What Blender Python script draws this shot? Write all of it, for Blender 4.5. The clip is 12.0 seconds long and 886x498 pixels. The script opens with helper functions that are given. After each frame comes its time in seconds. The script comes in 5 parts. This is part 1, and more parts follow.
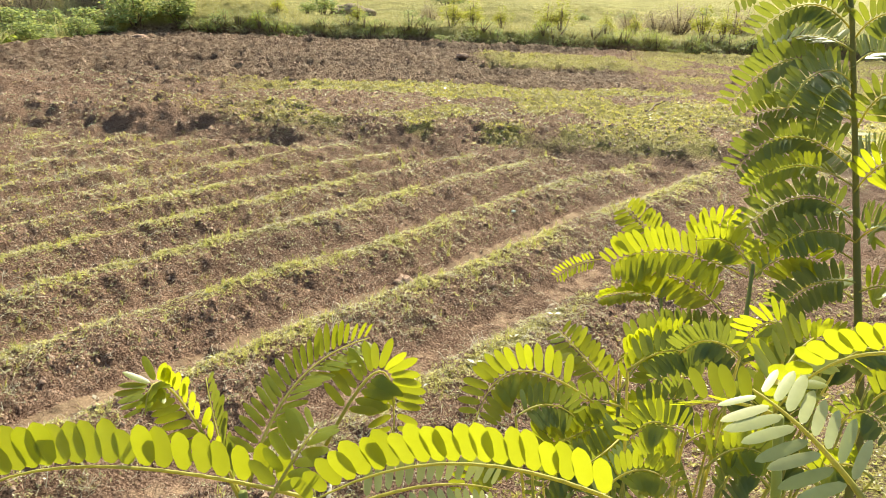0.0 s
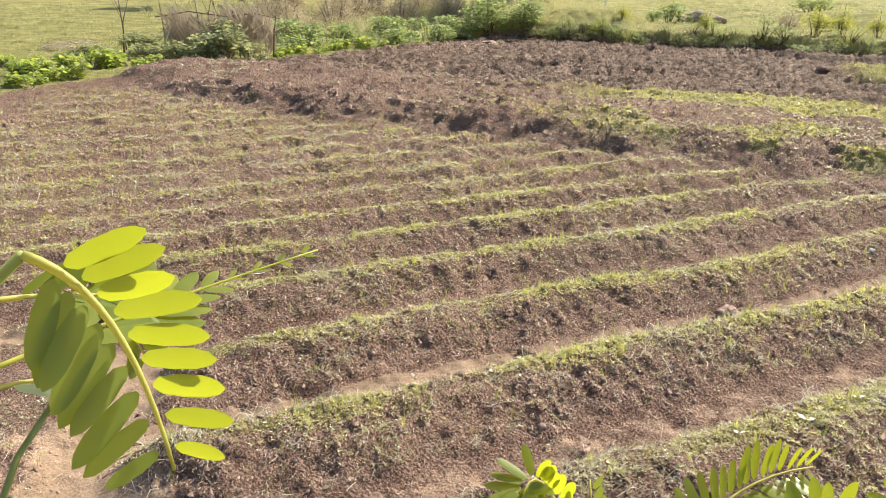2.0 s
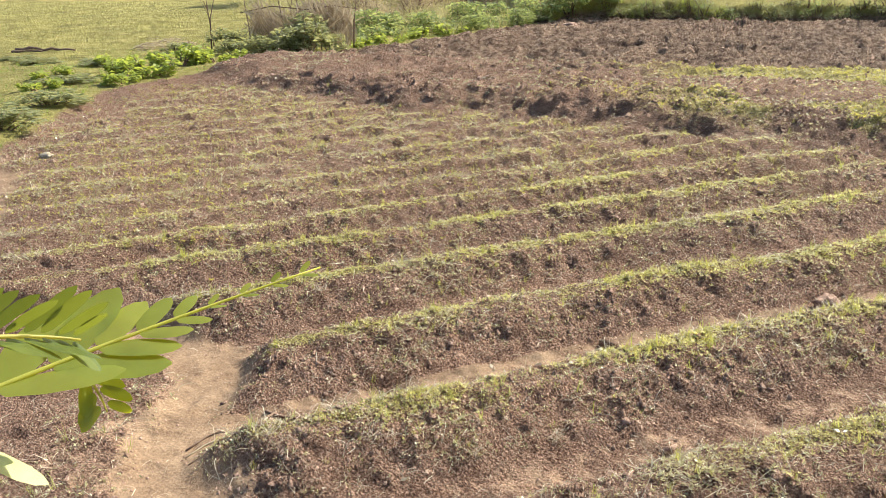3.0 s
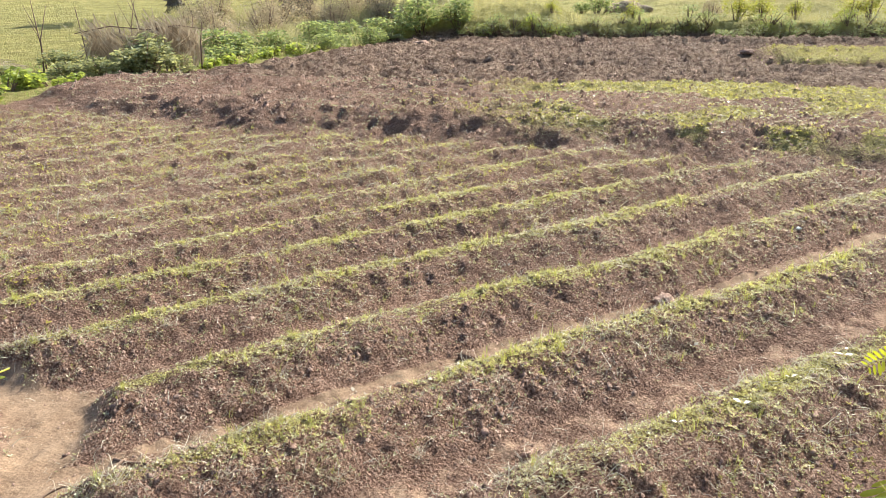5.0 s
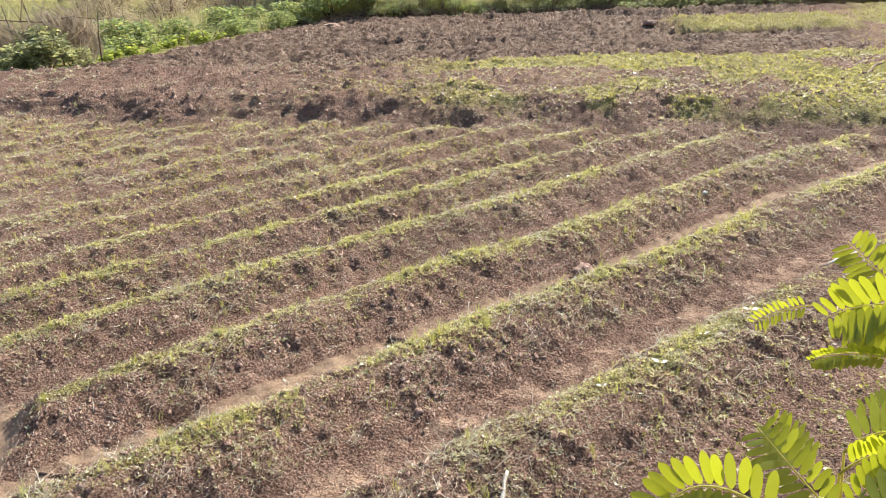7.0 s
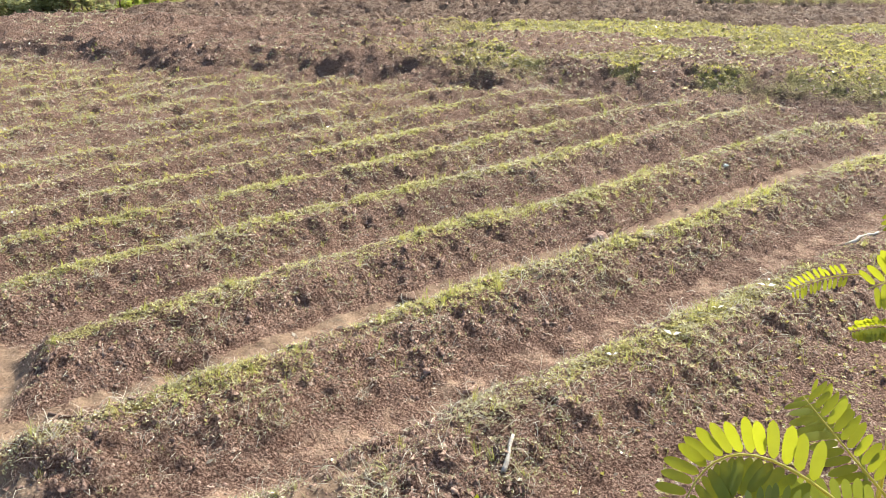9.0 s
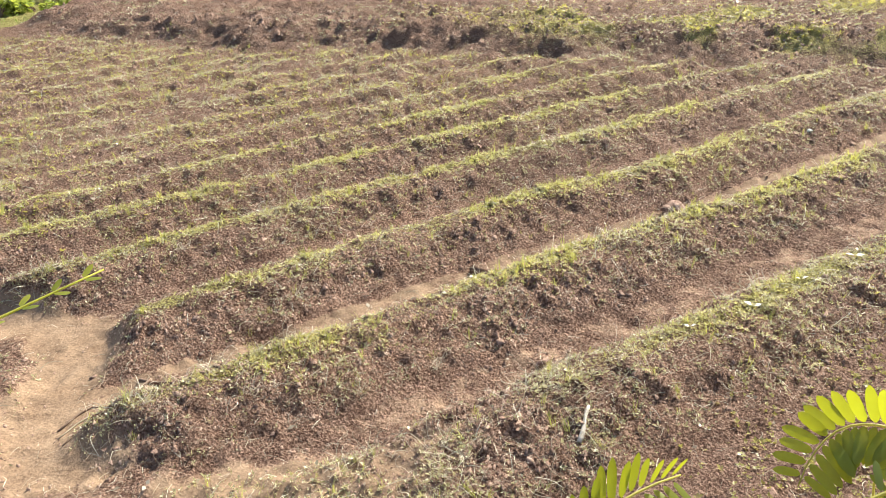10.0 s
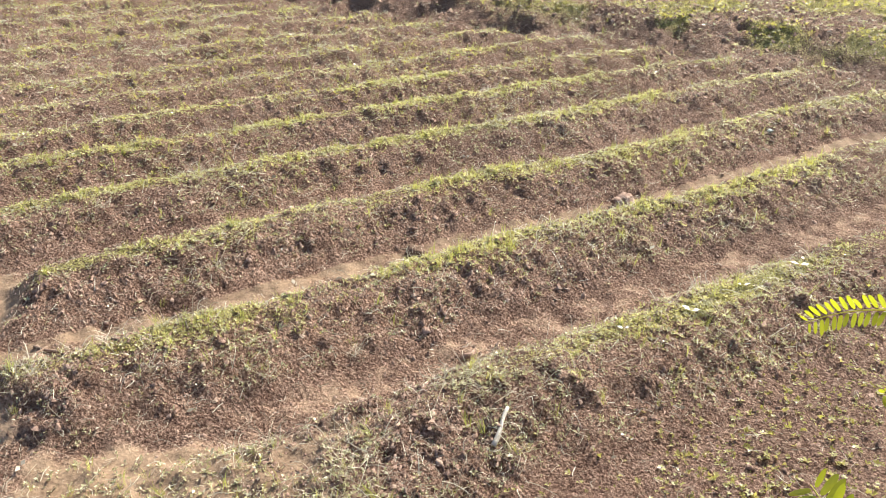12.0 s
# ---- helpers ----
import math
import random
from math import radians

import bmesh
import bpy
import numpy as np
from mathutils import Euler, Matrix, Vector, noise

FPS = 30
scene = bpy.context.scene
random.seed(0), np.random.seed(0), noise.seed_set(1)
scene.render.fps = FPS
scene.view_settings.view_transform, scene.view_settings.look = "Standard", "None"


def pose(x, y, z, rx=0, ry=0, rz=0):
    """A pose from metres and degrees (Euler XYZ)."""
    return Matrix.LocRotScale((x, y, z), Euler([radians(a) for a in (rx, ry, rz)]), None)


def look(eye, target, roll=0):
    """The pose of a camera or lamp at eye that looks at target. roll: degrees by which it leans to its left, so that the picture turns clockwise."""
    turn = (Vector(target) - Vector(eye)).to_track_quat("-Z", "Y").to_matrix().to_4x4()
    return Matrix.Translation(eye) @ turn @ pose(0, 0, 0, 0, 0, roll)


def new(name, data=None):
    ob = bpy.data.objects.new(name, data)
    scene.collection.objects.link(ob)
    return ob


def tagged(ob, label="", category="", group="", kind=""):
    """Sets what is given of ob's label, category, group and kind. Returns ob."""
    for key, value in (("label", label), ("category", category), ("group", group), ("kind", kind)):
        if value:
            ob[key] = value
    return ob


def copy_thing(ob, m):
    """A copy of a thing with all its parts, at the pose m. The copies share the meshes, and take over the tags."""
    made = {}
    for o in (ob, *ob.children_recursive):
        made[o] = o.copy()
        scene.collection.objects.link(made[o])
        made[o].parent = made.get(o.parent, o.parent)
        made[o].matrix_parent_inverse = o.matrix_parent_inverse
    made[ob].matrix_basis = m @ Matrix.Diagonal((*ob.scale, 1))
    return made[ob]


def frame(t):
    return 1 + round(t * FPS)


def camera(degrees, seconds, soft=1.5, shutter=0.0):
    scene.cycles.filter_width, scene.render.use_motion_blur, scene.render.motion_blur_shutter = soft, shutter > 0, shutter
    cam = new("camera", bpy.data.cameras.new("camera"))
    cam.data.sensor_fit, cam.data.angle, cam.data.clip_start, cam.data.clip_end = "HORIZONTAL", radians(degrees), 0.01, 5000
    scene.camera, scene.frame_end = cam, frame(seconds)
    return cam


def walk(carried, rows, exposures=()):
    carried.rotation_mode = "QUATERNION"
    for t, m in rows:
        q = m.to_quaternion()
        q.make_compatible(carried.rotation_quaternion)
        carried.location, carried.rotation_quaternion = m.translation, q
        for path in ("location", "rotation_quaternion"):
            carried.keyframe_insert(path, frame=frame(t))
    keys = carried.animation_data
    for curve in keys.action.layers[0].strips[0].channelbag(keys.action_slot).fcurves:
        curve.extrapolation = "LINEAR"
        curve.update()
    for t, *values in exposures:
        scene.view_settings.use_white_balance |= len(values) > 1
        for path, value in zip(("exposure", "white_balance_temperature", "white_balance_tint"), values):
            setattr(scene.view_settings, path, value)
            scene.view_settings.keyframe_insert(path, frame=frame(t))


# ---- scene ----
cam = camera(61.5, 12.0, soft=0.7)
PATH = [
    (0, (-0.065, -0.172, 2.346), (0.009, 1.701, 1.651), 2.7),
    (0.5, (-0.052, -0.1, 2.364), (-0.575, 1.662, 1.577), 3.9),
    (0.6, (-0.035, -0.087, 2.365), (-0.608, 1.661, 1.578), 4.8),
    (1, (-0.068, -0.088, 2.367), (-0.464, 1.735, 1.647), 5.0),
    (1.5, (-0.115, -0.101, 2.346), (-0.61, 1.702, 1.634), 2.1),
    (2, (-0.138, -0.074, 2.335), (-0.87, 1.649, 1.631), 1.2),
    (2.5, (-0.143, -0.008, 2.325), (-1.07, 1.606, 1.592), -0.8),
    (2.7, (-0.148, 0.01, 2.319), (-1.08, 1.616, 1.577), -1.5),
    (4.3, (-0.143, -0.004, 2.335), (-1.029, 1.652, 1.647), -2.7),
    (4.5, (-0.13, -0.009, 2.343), (-0.964, 1.664, 1.631), -2.2),
    (5, (-0.064, 0.033, 2.356), (-0.671, 1.804, 1.651), -1.3),
    (5.5, (-0.024, 0.051, 2.356), (-0.272, 1.92, 1.686), 0.0),
    (6, (-0.026, 0.046, 2.363), (-0.022, 1.938, 1.713), 0.0),
    (6.5, (-0.035, 0.015, 2.377), (-0.35, 1.87, 1.697), -2.7),
    (7, (-0.043, -0.002, 2.385), (-0.452, 1.802, 1.626), -2.8),
    (7.5, (-0.04, 0.008, 2.386), (-0.419, 1.858, 1.727), -2.7),
    (7.7, (-0.065, 0.0, 2.368), (-0.44, 1.825, 1.643), -0.6),
    (9.3, (-0.07, 0.036, 2.336), (-0.505, 1.795, 1.489), -0.7),
    (9.5, (-0.095, 0.038, 2.323), (-0.515, 1.8, 1.476), -0.3),
    (10, (-0.102, 0.018, 2.344), (-0.698, 1.698, 1.436), -3.5),
    (10.5, (-0.102, 0.013, 2.336), (-0.64, 1.713, 1.431), -2.2),
    (11, (-0.139, 0.006, 2.332), (-0.822, 1.654, 1.428), -2.7),
    (11.5, (-0.123, 0.081, 2.32), (-0.854, 1.67, 1.349), -2.7),
    (12, (0.0, 0.291, 2.29), (-0.499, 1.962, 1.312), 1.9),
]
EXPOSURES = [(0, 0.95, 7100, -8), (0.5, 0.84, 6850, -3), (1, 0.89, 6230, 5), (1.5, 1.00, 6280, 3), (2, 0.97, 6280, 1), (2.5, 0.94, 6530, 0), (4.5, 0.97, 6130, 1), (5, 1.01, 6130, 1), (5.5, 1.06, 6160, 2),
             (6, 1.04, 6180, 4), (6.5, 0.92, 6130, 4), (7, 0.93, 6080, 3), (7.5, 0.96, 5980, 5), (9.5, 0.99, 6230, 1), (10, 1.02, 6380, 1), (10.5, 1.01, 6330, 1), (11.5, 0.97, 6280, -1), (12, 1.04, 6230, 1)]
walk(cam, [(t, look(eye, target, roll)) for t, eye, target, roll in PATH], EXPOSURES)

# ---- world and sun ----
SUN_AZ, SUN_EL = 21.0, 40.0
world = bpy.data.worlds.new("sky")
scene.world = world
world.use_nodes = True
wt = world.node_tree
sky = wt.nodes.new("ShaderNodeTexSky")
sky.sky_type = "NISHITA"
sky.sun_disc = False
sky.sun_elevation, sky.sun_rotation = radians(SUN_EL), radians(SUN_AZ)
sky.dust_density = 2.5
wt.links.new(sky.outputs["Color"], wt.nodes["Background"].inputs["Color"])
wt.nodes["Background"].inputs["Strength"].default_value = 0.11
sun_data = bpy.data.lights.new("sun", "SUN")
sun_data.energy, sun_data.angle, sun_data.color = 5.0, radians(0.6), (1.0, 0.92, 0.8)
sun = new("sun", sun_data)
sun_dir = Vector((math.sin(radians(SUN_AZ)) * math.cos(radians(SUN_EL)), math.cos(radians(SUN_AZ)) * math.cos(radians(SUN_EL)), math.sin(radians(SUN_EL))))
sun.matrix_world = look(sun_dir * 60, (0, 0, 0))


# ---- materials ----
def material(name):
    m = bpy.data.materials.new(name)
    m.use_nodes = True
    return m, m.node_tree, m.node_tree.nodes["Principled BSDF"]


def node(nt, kind, **values):
    n = nt.nodes.new(kind)
    for k, v in values.items():
        n.inputs[k.replace("_", " ")].default_value = v
    return n


def noise_node(nt, scale, detail=4.0, rough=0.6):
    tc = nt.nodes.new("ShaderNodeTexCoord")
    n = node(nt, "ShaderNodeTexNoise", Scale=scale, Detail=detail, Roughness=rough)
    nt.links.new(tc.outputs["Object"], n.inputs["Vector"])
    return n


def ramp(nt, source, stops):
    r = nt.nodes.new("ShaderNodeValToRGB")
    els = r.color_ramp.elements
    while len(els) < len(stops):
        els.new(0.5)
    for e, (p, c) in zip(els, stops):
        e.position, e.color = p, (*c, 1)
    nt.links.new(source, r.inputs["Fac"])
    return r.outputs["Color"]


def mix(nt, fac, a, b):
    m = nt.nodes.new("ShaderNodeMix")
    m.data_type = "RGBA"
    for s, v in ((m.inputs[0], fac), (m.inputs[6], a), (m.inputs[7], b)):
        if isinstance(v, (int, float)):
            s.default_value = v
        elif isinstance(v, tuple):
            s.default_value = (*v, 1)
        else:
            nt.links.new(v, s)
    return m.outputs[2]


def bump(nt, bsdf, source, strength, distance):
    b = node(nt, "ShaderNodeBump", Strength=strength, Distance=distance)
    nt.links.new(source, b.inputs["Height"])
    nt.links.new(b.outputs["Normal"], bsdf.inputs["Normal"])


def island(nt):
    return nt.nodes.new("ShaderNodeNewGeometry").outputs["Random Per Island"]


def leaf_material(name, stops, glow, through_share=0.5, rough=0.45):
    """Leaf: colours picked leaf by leaf, and light that comes through the blade."""
    m, nt, p = material(name)
    col = ramp(nt, island(nt), stops)
    n = noise_node(nt, 60)
    dull = ramp(nt, n.outputs["Fac"], [(0.3, (0.75, 0.75, 0.75)), (0.7, (1.1, 1.1, 1.1))])
    mul = nt.nodes.new("ShaderNodeMix")
    mul.data_type, mul.blend_type = "RGBA", "MULTIPLY"
    mul.inputs[0].default_value = 1
    nt.links.new(col, mul.inputs[6]), nt.links.new(dull, mul.inputs[7])
    nt.links.new(mul.outputs[2], p.inputs["Base Color"])
    p.inputs["Roughness"].default_value = rough
    tr = nt.nodes.new("ShaderNodeBsdfTranslucent")
    nt.links.new(mix(nt, 0.85, mul.outputs[2], glow), tr.inputs["Color"])
    ms = nt.nodes.new("ShaderNodeMixShader")
    ms.inputs[0].default_value = through_share
    nt.links.new(p.outputs[0], ms.inputs[1]), nt.links.new(tr.outputs[0], ms.inputs[2])
    nt.links.new(ms.outputs[0], nt.nodes["Material Output"].inputs["Surface"])
    return m


def plain(name, stops, scale, rough=0.9, strength=0.4, distance=0.01, spread=0.0):
    """Grained matt surface; spread adds a difference from island to island."""
    m, nt, p = material(name)
    n = noise_node(nt, scale, 8, 0.65)
    src = n.outputs["Fac"]
    if spread:
        add = nt.nodes.new("ShaderNodeMath")
        add.operation = "MULTIPLY_ADD"
        nt.links.new(island(nt), add.inputs[0])
        add.inputs[1].default_value = spread
        nt.links.new(src, add.inputs[2])
        sub = nt.nodes.new("ShaderNodeMath")
        sub.operation = "SUBTRACT"
        nt.links.new(add.outputs[0], sub.inputs[0])
        sub.inputs[1].default_value = spread / 2
        src = sub.outputs[0]
    nt.links.new(ramp(nt, src, stops), p.inputs["Base Color"])
    p.inputs["Roughness"].default_value = rough
    if "Specular IOR Level" in p.inputs:
        p.inputs["Specular IOR Level"].default_value = 0.25
    bump(nt, p, n.outputs["Fac"], strength, distance)
    return m


def ground_material():
    """Ploughed soil, trodden sand and short grass, mixed by the cover stored on the ground."""
    m, nt, p = material("soil_and_grass")
    fine, mid, wide = noise_node(nt, 75, 3.0, 0.65), noise_node(nt, 7, 4, 0.65), noise_node(nt, 0.8, 4, 0.5)
    soil = ramp(nt, mid.outputs["Fac"], [(0.35, (0.176, 0.097, 0.069)), (0.5, (0.324, 0.187, 0.139)), (0.65, (0.454, 0.287, 0.217))])
    soil2 = ramp(nt, fine.outputs["Fac"], [(0.38, (0.078, 0.041, 0.031)), (0.5, (0.313, 0.181, 0.134)), (0.62, (0.69, 0.476, 0.367))])
    soil = mix(nt, 0.6, soil, soil2)
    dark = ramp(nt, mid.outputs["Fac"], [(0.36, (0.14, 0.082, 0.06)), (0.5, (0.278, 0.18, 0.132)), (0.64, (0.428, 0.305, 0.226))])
    sand = ramp(nt, fine.outputs["Fac"], [(0.34, (0.127, 0.078, 0.051)), (0.64, (0.33, 0.221, 0.147))])
    grass = ramp(nt, mid.outputs["Fac"], [(0.35, (0.287, 0.244, 0.099)), (0.5, (0.398, 0.339, 0.145)), (0.65, (0.508, 0.435, 0.211))])
    broad = noise_node(nt, 1.6, 8, 0.7)
    grass = mix(nt, 0.55, grass, ramp(nt, broad.outputs["Fac"], [(0.35, (0.276, 0.264, 0.066)), (0.5, (0.432, 0.396, 0.105)), (0.65, (0.6, 0.516, 0.198))]))
    weed = ramp(nt, fine.outputs["Fac"], [(0.38, (0.22, 0.15, 0.095)), (0.48, (0.38, 0.33, 0.12)), (0.6, (0.58, 0.51, 0.19))])
    def cover(name):
        a = nt.nodes.new("ShaderNodeAttribute")
        a.attribute_name = name
        return a.outputs["Fac"]
    def ragged(fac, n, width):
        """The edge of a cover broken up by a noise."""
        s = nt.nodes.new("ShaderNodeMath")
        s.operation = "MULTIPLY_ADD"
        nt.links.new(n.outputs["Fac"], s.inputs[0])
        s.inputs[1].default_value = width
        nt.links.new(fac, s.inputs[2])
        r = node(nt, "ShaderNodeMapRange")
        nt.links.new(s.outputs[0], r.inputs["Value"])
        r.inputs["From Min"].default_value, r.inputs["From Max"].default_value = 0.35 + width / 2, 0.65 + width / 2
        return r.outputs["Result"]
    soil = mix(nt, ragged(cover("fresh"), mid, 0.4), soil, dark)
    sand = mix(nt, 0.4, sand, ramp(nt, mid.outputs["Fac"], [(0.35, (0.155, 0.098, 0.066)), (0.65, (0.37, 0.265, 0.188))]))
    sand_share = ragged(cover("sandy"), mid, 1.2)
    col = mix(nt, sand_share, soil, sand)
    col = mix(nt, ragged(cover("weedy"), fine, 1.4), col, weed)
    col = mix(nt, ragged(cover("grassy"), wide, 0.6), col, grass)
    tone = ramp(nt, wide.outputs["Fac"], [(0.3, (0.82, 0.8, 0.8)), (0.7, (1.12, 1.1, 1.06))])
    mul = nt.nodes.new("ShaderNodeMix")
    mul.data_type, mul.blend_type = "RGBA", "MULTIPLY"
    mul.inputs[0].default_value = 1
    nt.links.new(col, mul.inputs[6]), nt.links.new(tone, mul.inputs[7])
    nt.links.new(mul.outputs[2], p.inputs["Base Color"])
    p.inputs["Roughness"].default_value = 0.95
    p.inputs["Specular IOR Level"].default_value = 0.2
    tc = nt.nodes.new("ShaderNodeTexCoord")
    warp = nt.nodes.new("ShaderNodeMix")
    warp.data_type = "VECTOR"
    warp.inputs[0].default_value = 0.12
    nt.links.new(tc.outputs["Object"], warp.inputs[4]), nt.links.new(mid.outputs["Color"], warp.inputs[5])
    cells = node(nt, "ShaderNodeTexNoise", Scale=32.0, Detail=7.0, Roughness=0.75)
    nt.links.new(warp.outputs[1], cells.inputs["Vector"])
    both = nt.nodes.new("ShaderNodeMath")
    both.operation = "MULTIPLY_ADD"
    both.inputs[1].default_value = 1.5
    nt.links.new(cells.outputs["Fac"], both.inputs[0]), nt.links.new(fine.outputs["Fac"], both.inputs[2])
    pits = node(nt, "ShaderNodeTexVoronoi", Scale=52.0)
    nt.links.new(warp.outputs[1], pits.inputs["Vector"])
    rugged = nt.nodes.new("ShaderNodeMath")
    rugged.operation = "MULTIPLY_ADD"
    rugged.inputs[1].default_value = -0.45
    nt.links.new(pits.outputs["Distance"], rugged.inputs[0]), nt.links.new(both.outputs[0], rugged.inputs[2])
    calm = nt.nodes.new("ShaderNodeMath")
    calm.operation = "MULTIPLY_ADD"
    calm.inputs[1].default_value, calm.inputs[2].default_value = -0.72, 1.0
    nt.links.new(sand_share, calm.inputs[0])
    b = node(nt, "ShaderNodeBump", Distance=0.085)
    nt.links.new(calm.outputs[0], b.inputs["Strength"])
    nt.links.new(rugged.outputs[0], b.inputs["Height"])
    nt.links.new(b.outputs["Normal"], p.inputs["Normal"])
    return m


SOIL = ground_material()
CLOD = plain("dry_clod", [(0.3, (0.118, 0.069, 0.054)), (0.5, (0.289, 0.18, 0.139)), (0.7, (0.482, 0.331, 0.258))], 25, 0.95, 0.8, 0.02, 0.25)
STRAW = leaf_material("dry_straw", [(0.0, (0.16, 0.12, 0.085)), (0.4, (0.36, 0.28, 0.2)), (0.7, (0.7, 0.62, 0.48)), (1.0, (0.92, 0.86, 0.72))], (0.8, 0.7, 0.53), 0.35, 0.45)
DEAD_LEAF = leaf_material("dead_leaf", [(0.0, (0.26, 0.19, 0.13)), (0.5, (0.46, 0.38, 0.29)), (1.0, (0.68, 0.62, 0.52))], (0.62, 0.54, 0.42), 0.35, 0.6)
DAMP_CLOD = plain("damp_clod", [(0.3, (0.075, 0.045, 0.033)), (0.5, (0.15, 0.093, 0.066)), (0.7, (0.278, 0.178, 0.127))], 30, 0.95, 1.0, 0.02)
WOOD = plain("grey_wood", [(0.3, (0.3, 0.25, 0.21)), (0.6, (0.52, 0.46, 0.4)), (0.8, (0.66, 0.6, 0.54))], 30, 0.8, 0.5, 0.004)
BARK = plain("dark_bark", [(0.3, (0.096, 0.078, 0.066)), (0.55, (0.216, 0.179, 0.15)), (0.8, (0.36, 0.301, 0.253))], 14, 0.95, 1.0, 0.16)
TWIG = plain("brown_twig", [(0.3, (0.13, 0.08, 0.06)), (0.7, (0.27, 0.18, 0.13))], 40, 0.85, 0.5, 0.003)
YOUNG_STALK = leaf_material("young_shoot", [(0.0, (0.5, 0.5, 0.1)), (1.0, (0.6, 0.55, 0.14))], (0.8, 0.75, 0.08), 0.5, 0.5)
STONE = plain("pale_stone", [(0.3, (0.266, 0.215, 0.165)), (0.7, (0.475, 0.396, 0.307))], 30, 0.85, 0.6, 0.005)
WEED = leaf_material("weed_leaf", [(0.0, (0.25, 0.237, 0.106)), (0.3, (0.38, 0.357, 0.127)), (0.65, (0.5, 0.456, 0.17)), (0.8, (0.5, 0.416, 0.278)), (1.0, (0.62, 0.534, 0.418))], (0.78, 0.693, 0.149), 0.45, 0.36)
PLOT_WEED = leaf_material("plot_weed_leaf", [(0.0, (0.33, 0.301, 0.094)), (0.4, (0.462, 0.416, 0.127)), (0.75, (0.572, 0.499, 0.181)), (1.0, (0.638, 0.52, 0.289))], (0.825, 0.728, 0.138), 0.45, 0.65)
CREST_WEED = leaf_material("crest_weed_leaf", [(0.0, (0.306, 0.28, 0.114)), (0.35, (0.479, 0.44, 0.176)), (0.6, (0.612, 0.55, 0.255)), (0.8, (0.694, 0.63, 0.396)), (1.0, (0.816, 0.75, 0.546))], (0.836, 0.75, 0.282), 0.5, 0.36)
GRASS = leaf_material("grass_blade", [(0.0, (0.27, 0.286, 0.092)), (0.5, (0.379, 0.385, 0.124)), (0.85, (0.479, 0.455, 0.198)), (1.0, (0.559, 0.484, 0.304))], (0.749, 0.712, 0.155), 0.45, 0.5)
SHRUB = leaf_material("shrub_leaf", [(0.0, (0.133, 0.192, 0.087)), (0.5, (0.22, 0.301, 0.126)), (1.0, (0.381, 0.434, 0.179))], (0.505, 0.52, 0.165), 0.5, 0.65)
BRIGHT = leaf_material("bright_leaf", [(0.0, (0.18, 0.24, 0.06)), (0.5, (0.28, 0.34, 0.09)), (1.0, (0.4, 0.43, 0.13))], (0.56, 0.6, 0.09), 0.5, 0.62)
PALE = leaf_material("pale_leaf", [(0.0, (0.28, 0.228, 0.145)), (0.5, (0.456, 0.356, 0.235)), (1.0, (0.631, 0.496, 0.37))], (0.618, 0.496, 0.28), 0.35, 0.7)
FEATHER = leaf_material("feathery_leaf", [(0.0, (0.24, 0.24, 0.06)), (0.5, (0.36, 0.35, 0.08)), (1.0, (0.48, 0.44, 0.12))], (0.6, 0.57, 0.08), 0.5, 0.6)
RANK = leaf_material("rank_grass_blade", [(0.0, (0.192, 0.204, 0.081)), (0.4, (0.324, 0.3, 0.135)), (0.75, (0.504, 0.42, 0.257)), (1.0, (0.648, 0.54, 0.405))], (0.54, 0.48, 0.203), 0.5, 0.6)
PINNATE = leaf_material("pinnate_leaflet", [(0.0, (0.2, 0.26, 0.06)), (0.5, (0.28, 0.33, 0.07)), (1.0, (0.36, 0.38, 0.08))], (0.5, 0.5, 0.012), 0.6, 0.33)
# Darker leaflet copy: deep green of the tall plant, painted shade on inner leaves.
DARK_SHADED_PINNATE = leaf_material("dark_shaded_leaflet", [(0.0, (0.114, 0.162, 0.05)), (0.5, (0.162, 0.212, 0.063)), (1.0, (0.228, 0.264, 0.072))], (0.314, 0.323, 0.027), 0.5, 0.4)
STALK = leaf_material("green_stalk", [(0.0, (0.5, 0.47, 0.12)), (1.0, (0.6, 0.52, 0.16))], (0.75, 0.65, 0.1), 0.45, 0.5)
# Whitish green that paints the sunlit sheen of leaf upper sides into the colour.
SUNLIT_TOPSIDE = leaf_material("sunlit_leaflet", [(0.0, (0.442, 0.475, 0.195)), (0.5, (0.552, 0.554, 0.26)), (1.0, (0.662, 0.634, 0.325))], (0.552, 0.528, 0.065), 0.3, 0.4)
STEM = leaf_material("plant_stem", [(0.0, (0.3, 0.33, 0.1)), (1.0, (0.36, 0.37, 0.12))], (0.5, 0.5, 0.08), 0.35, 0.5)
# Olive seedling leaves; the palest steps paint in glints off glossy blades.
GLINTING_WEED = leaf_material("glinting_weed_leaf", [(0.0, (0.285, 0.264, 0.132)), (0.35, (0.475, 0.442, 0.249)), (0.7, (0.646, 0.602, 0.414)), (1.0, (0.818, 0.77, 0.614))], (0.808, 0.724, 0.398), 0.42, 0.22)
MEADOW = leaf_material("meadow_blade", [(0.0, (0.239, 0.251, 0.092)), (0.5, (0.339, 0.323, 0.131)), (1.0, (0.477, 0.419, 0.236))], (0.552, 0.526, 0.171), 0.35, 0.6)
VERGE = leaf_material("verge_blade", [(0.0, (0.12, 0.22, 0.04)), (0.5, (0.2, 0.32, 0.06)), (1.0, (0.34, 0.4, 0.1))], (0.45, 0.62, 0.07), 0.45, 0.5)
OLIVE = leaf_material("olive_leaf", [(0.0, (0.16, 0.187, 0.094)), (0.5, (0.271, 0.297, 0.148)), (1.0, (0.433, 0.427, 0.256))], (0.514, 0.487, 0.202), 0.5, 0.62)
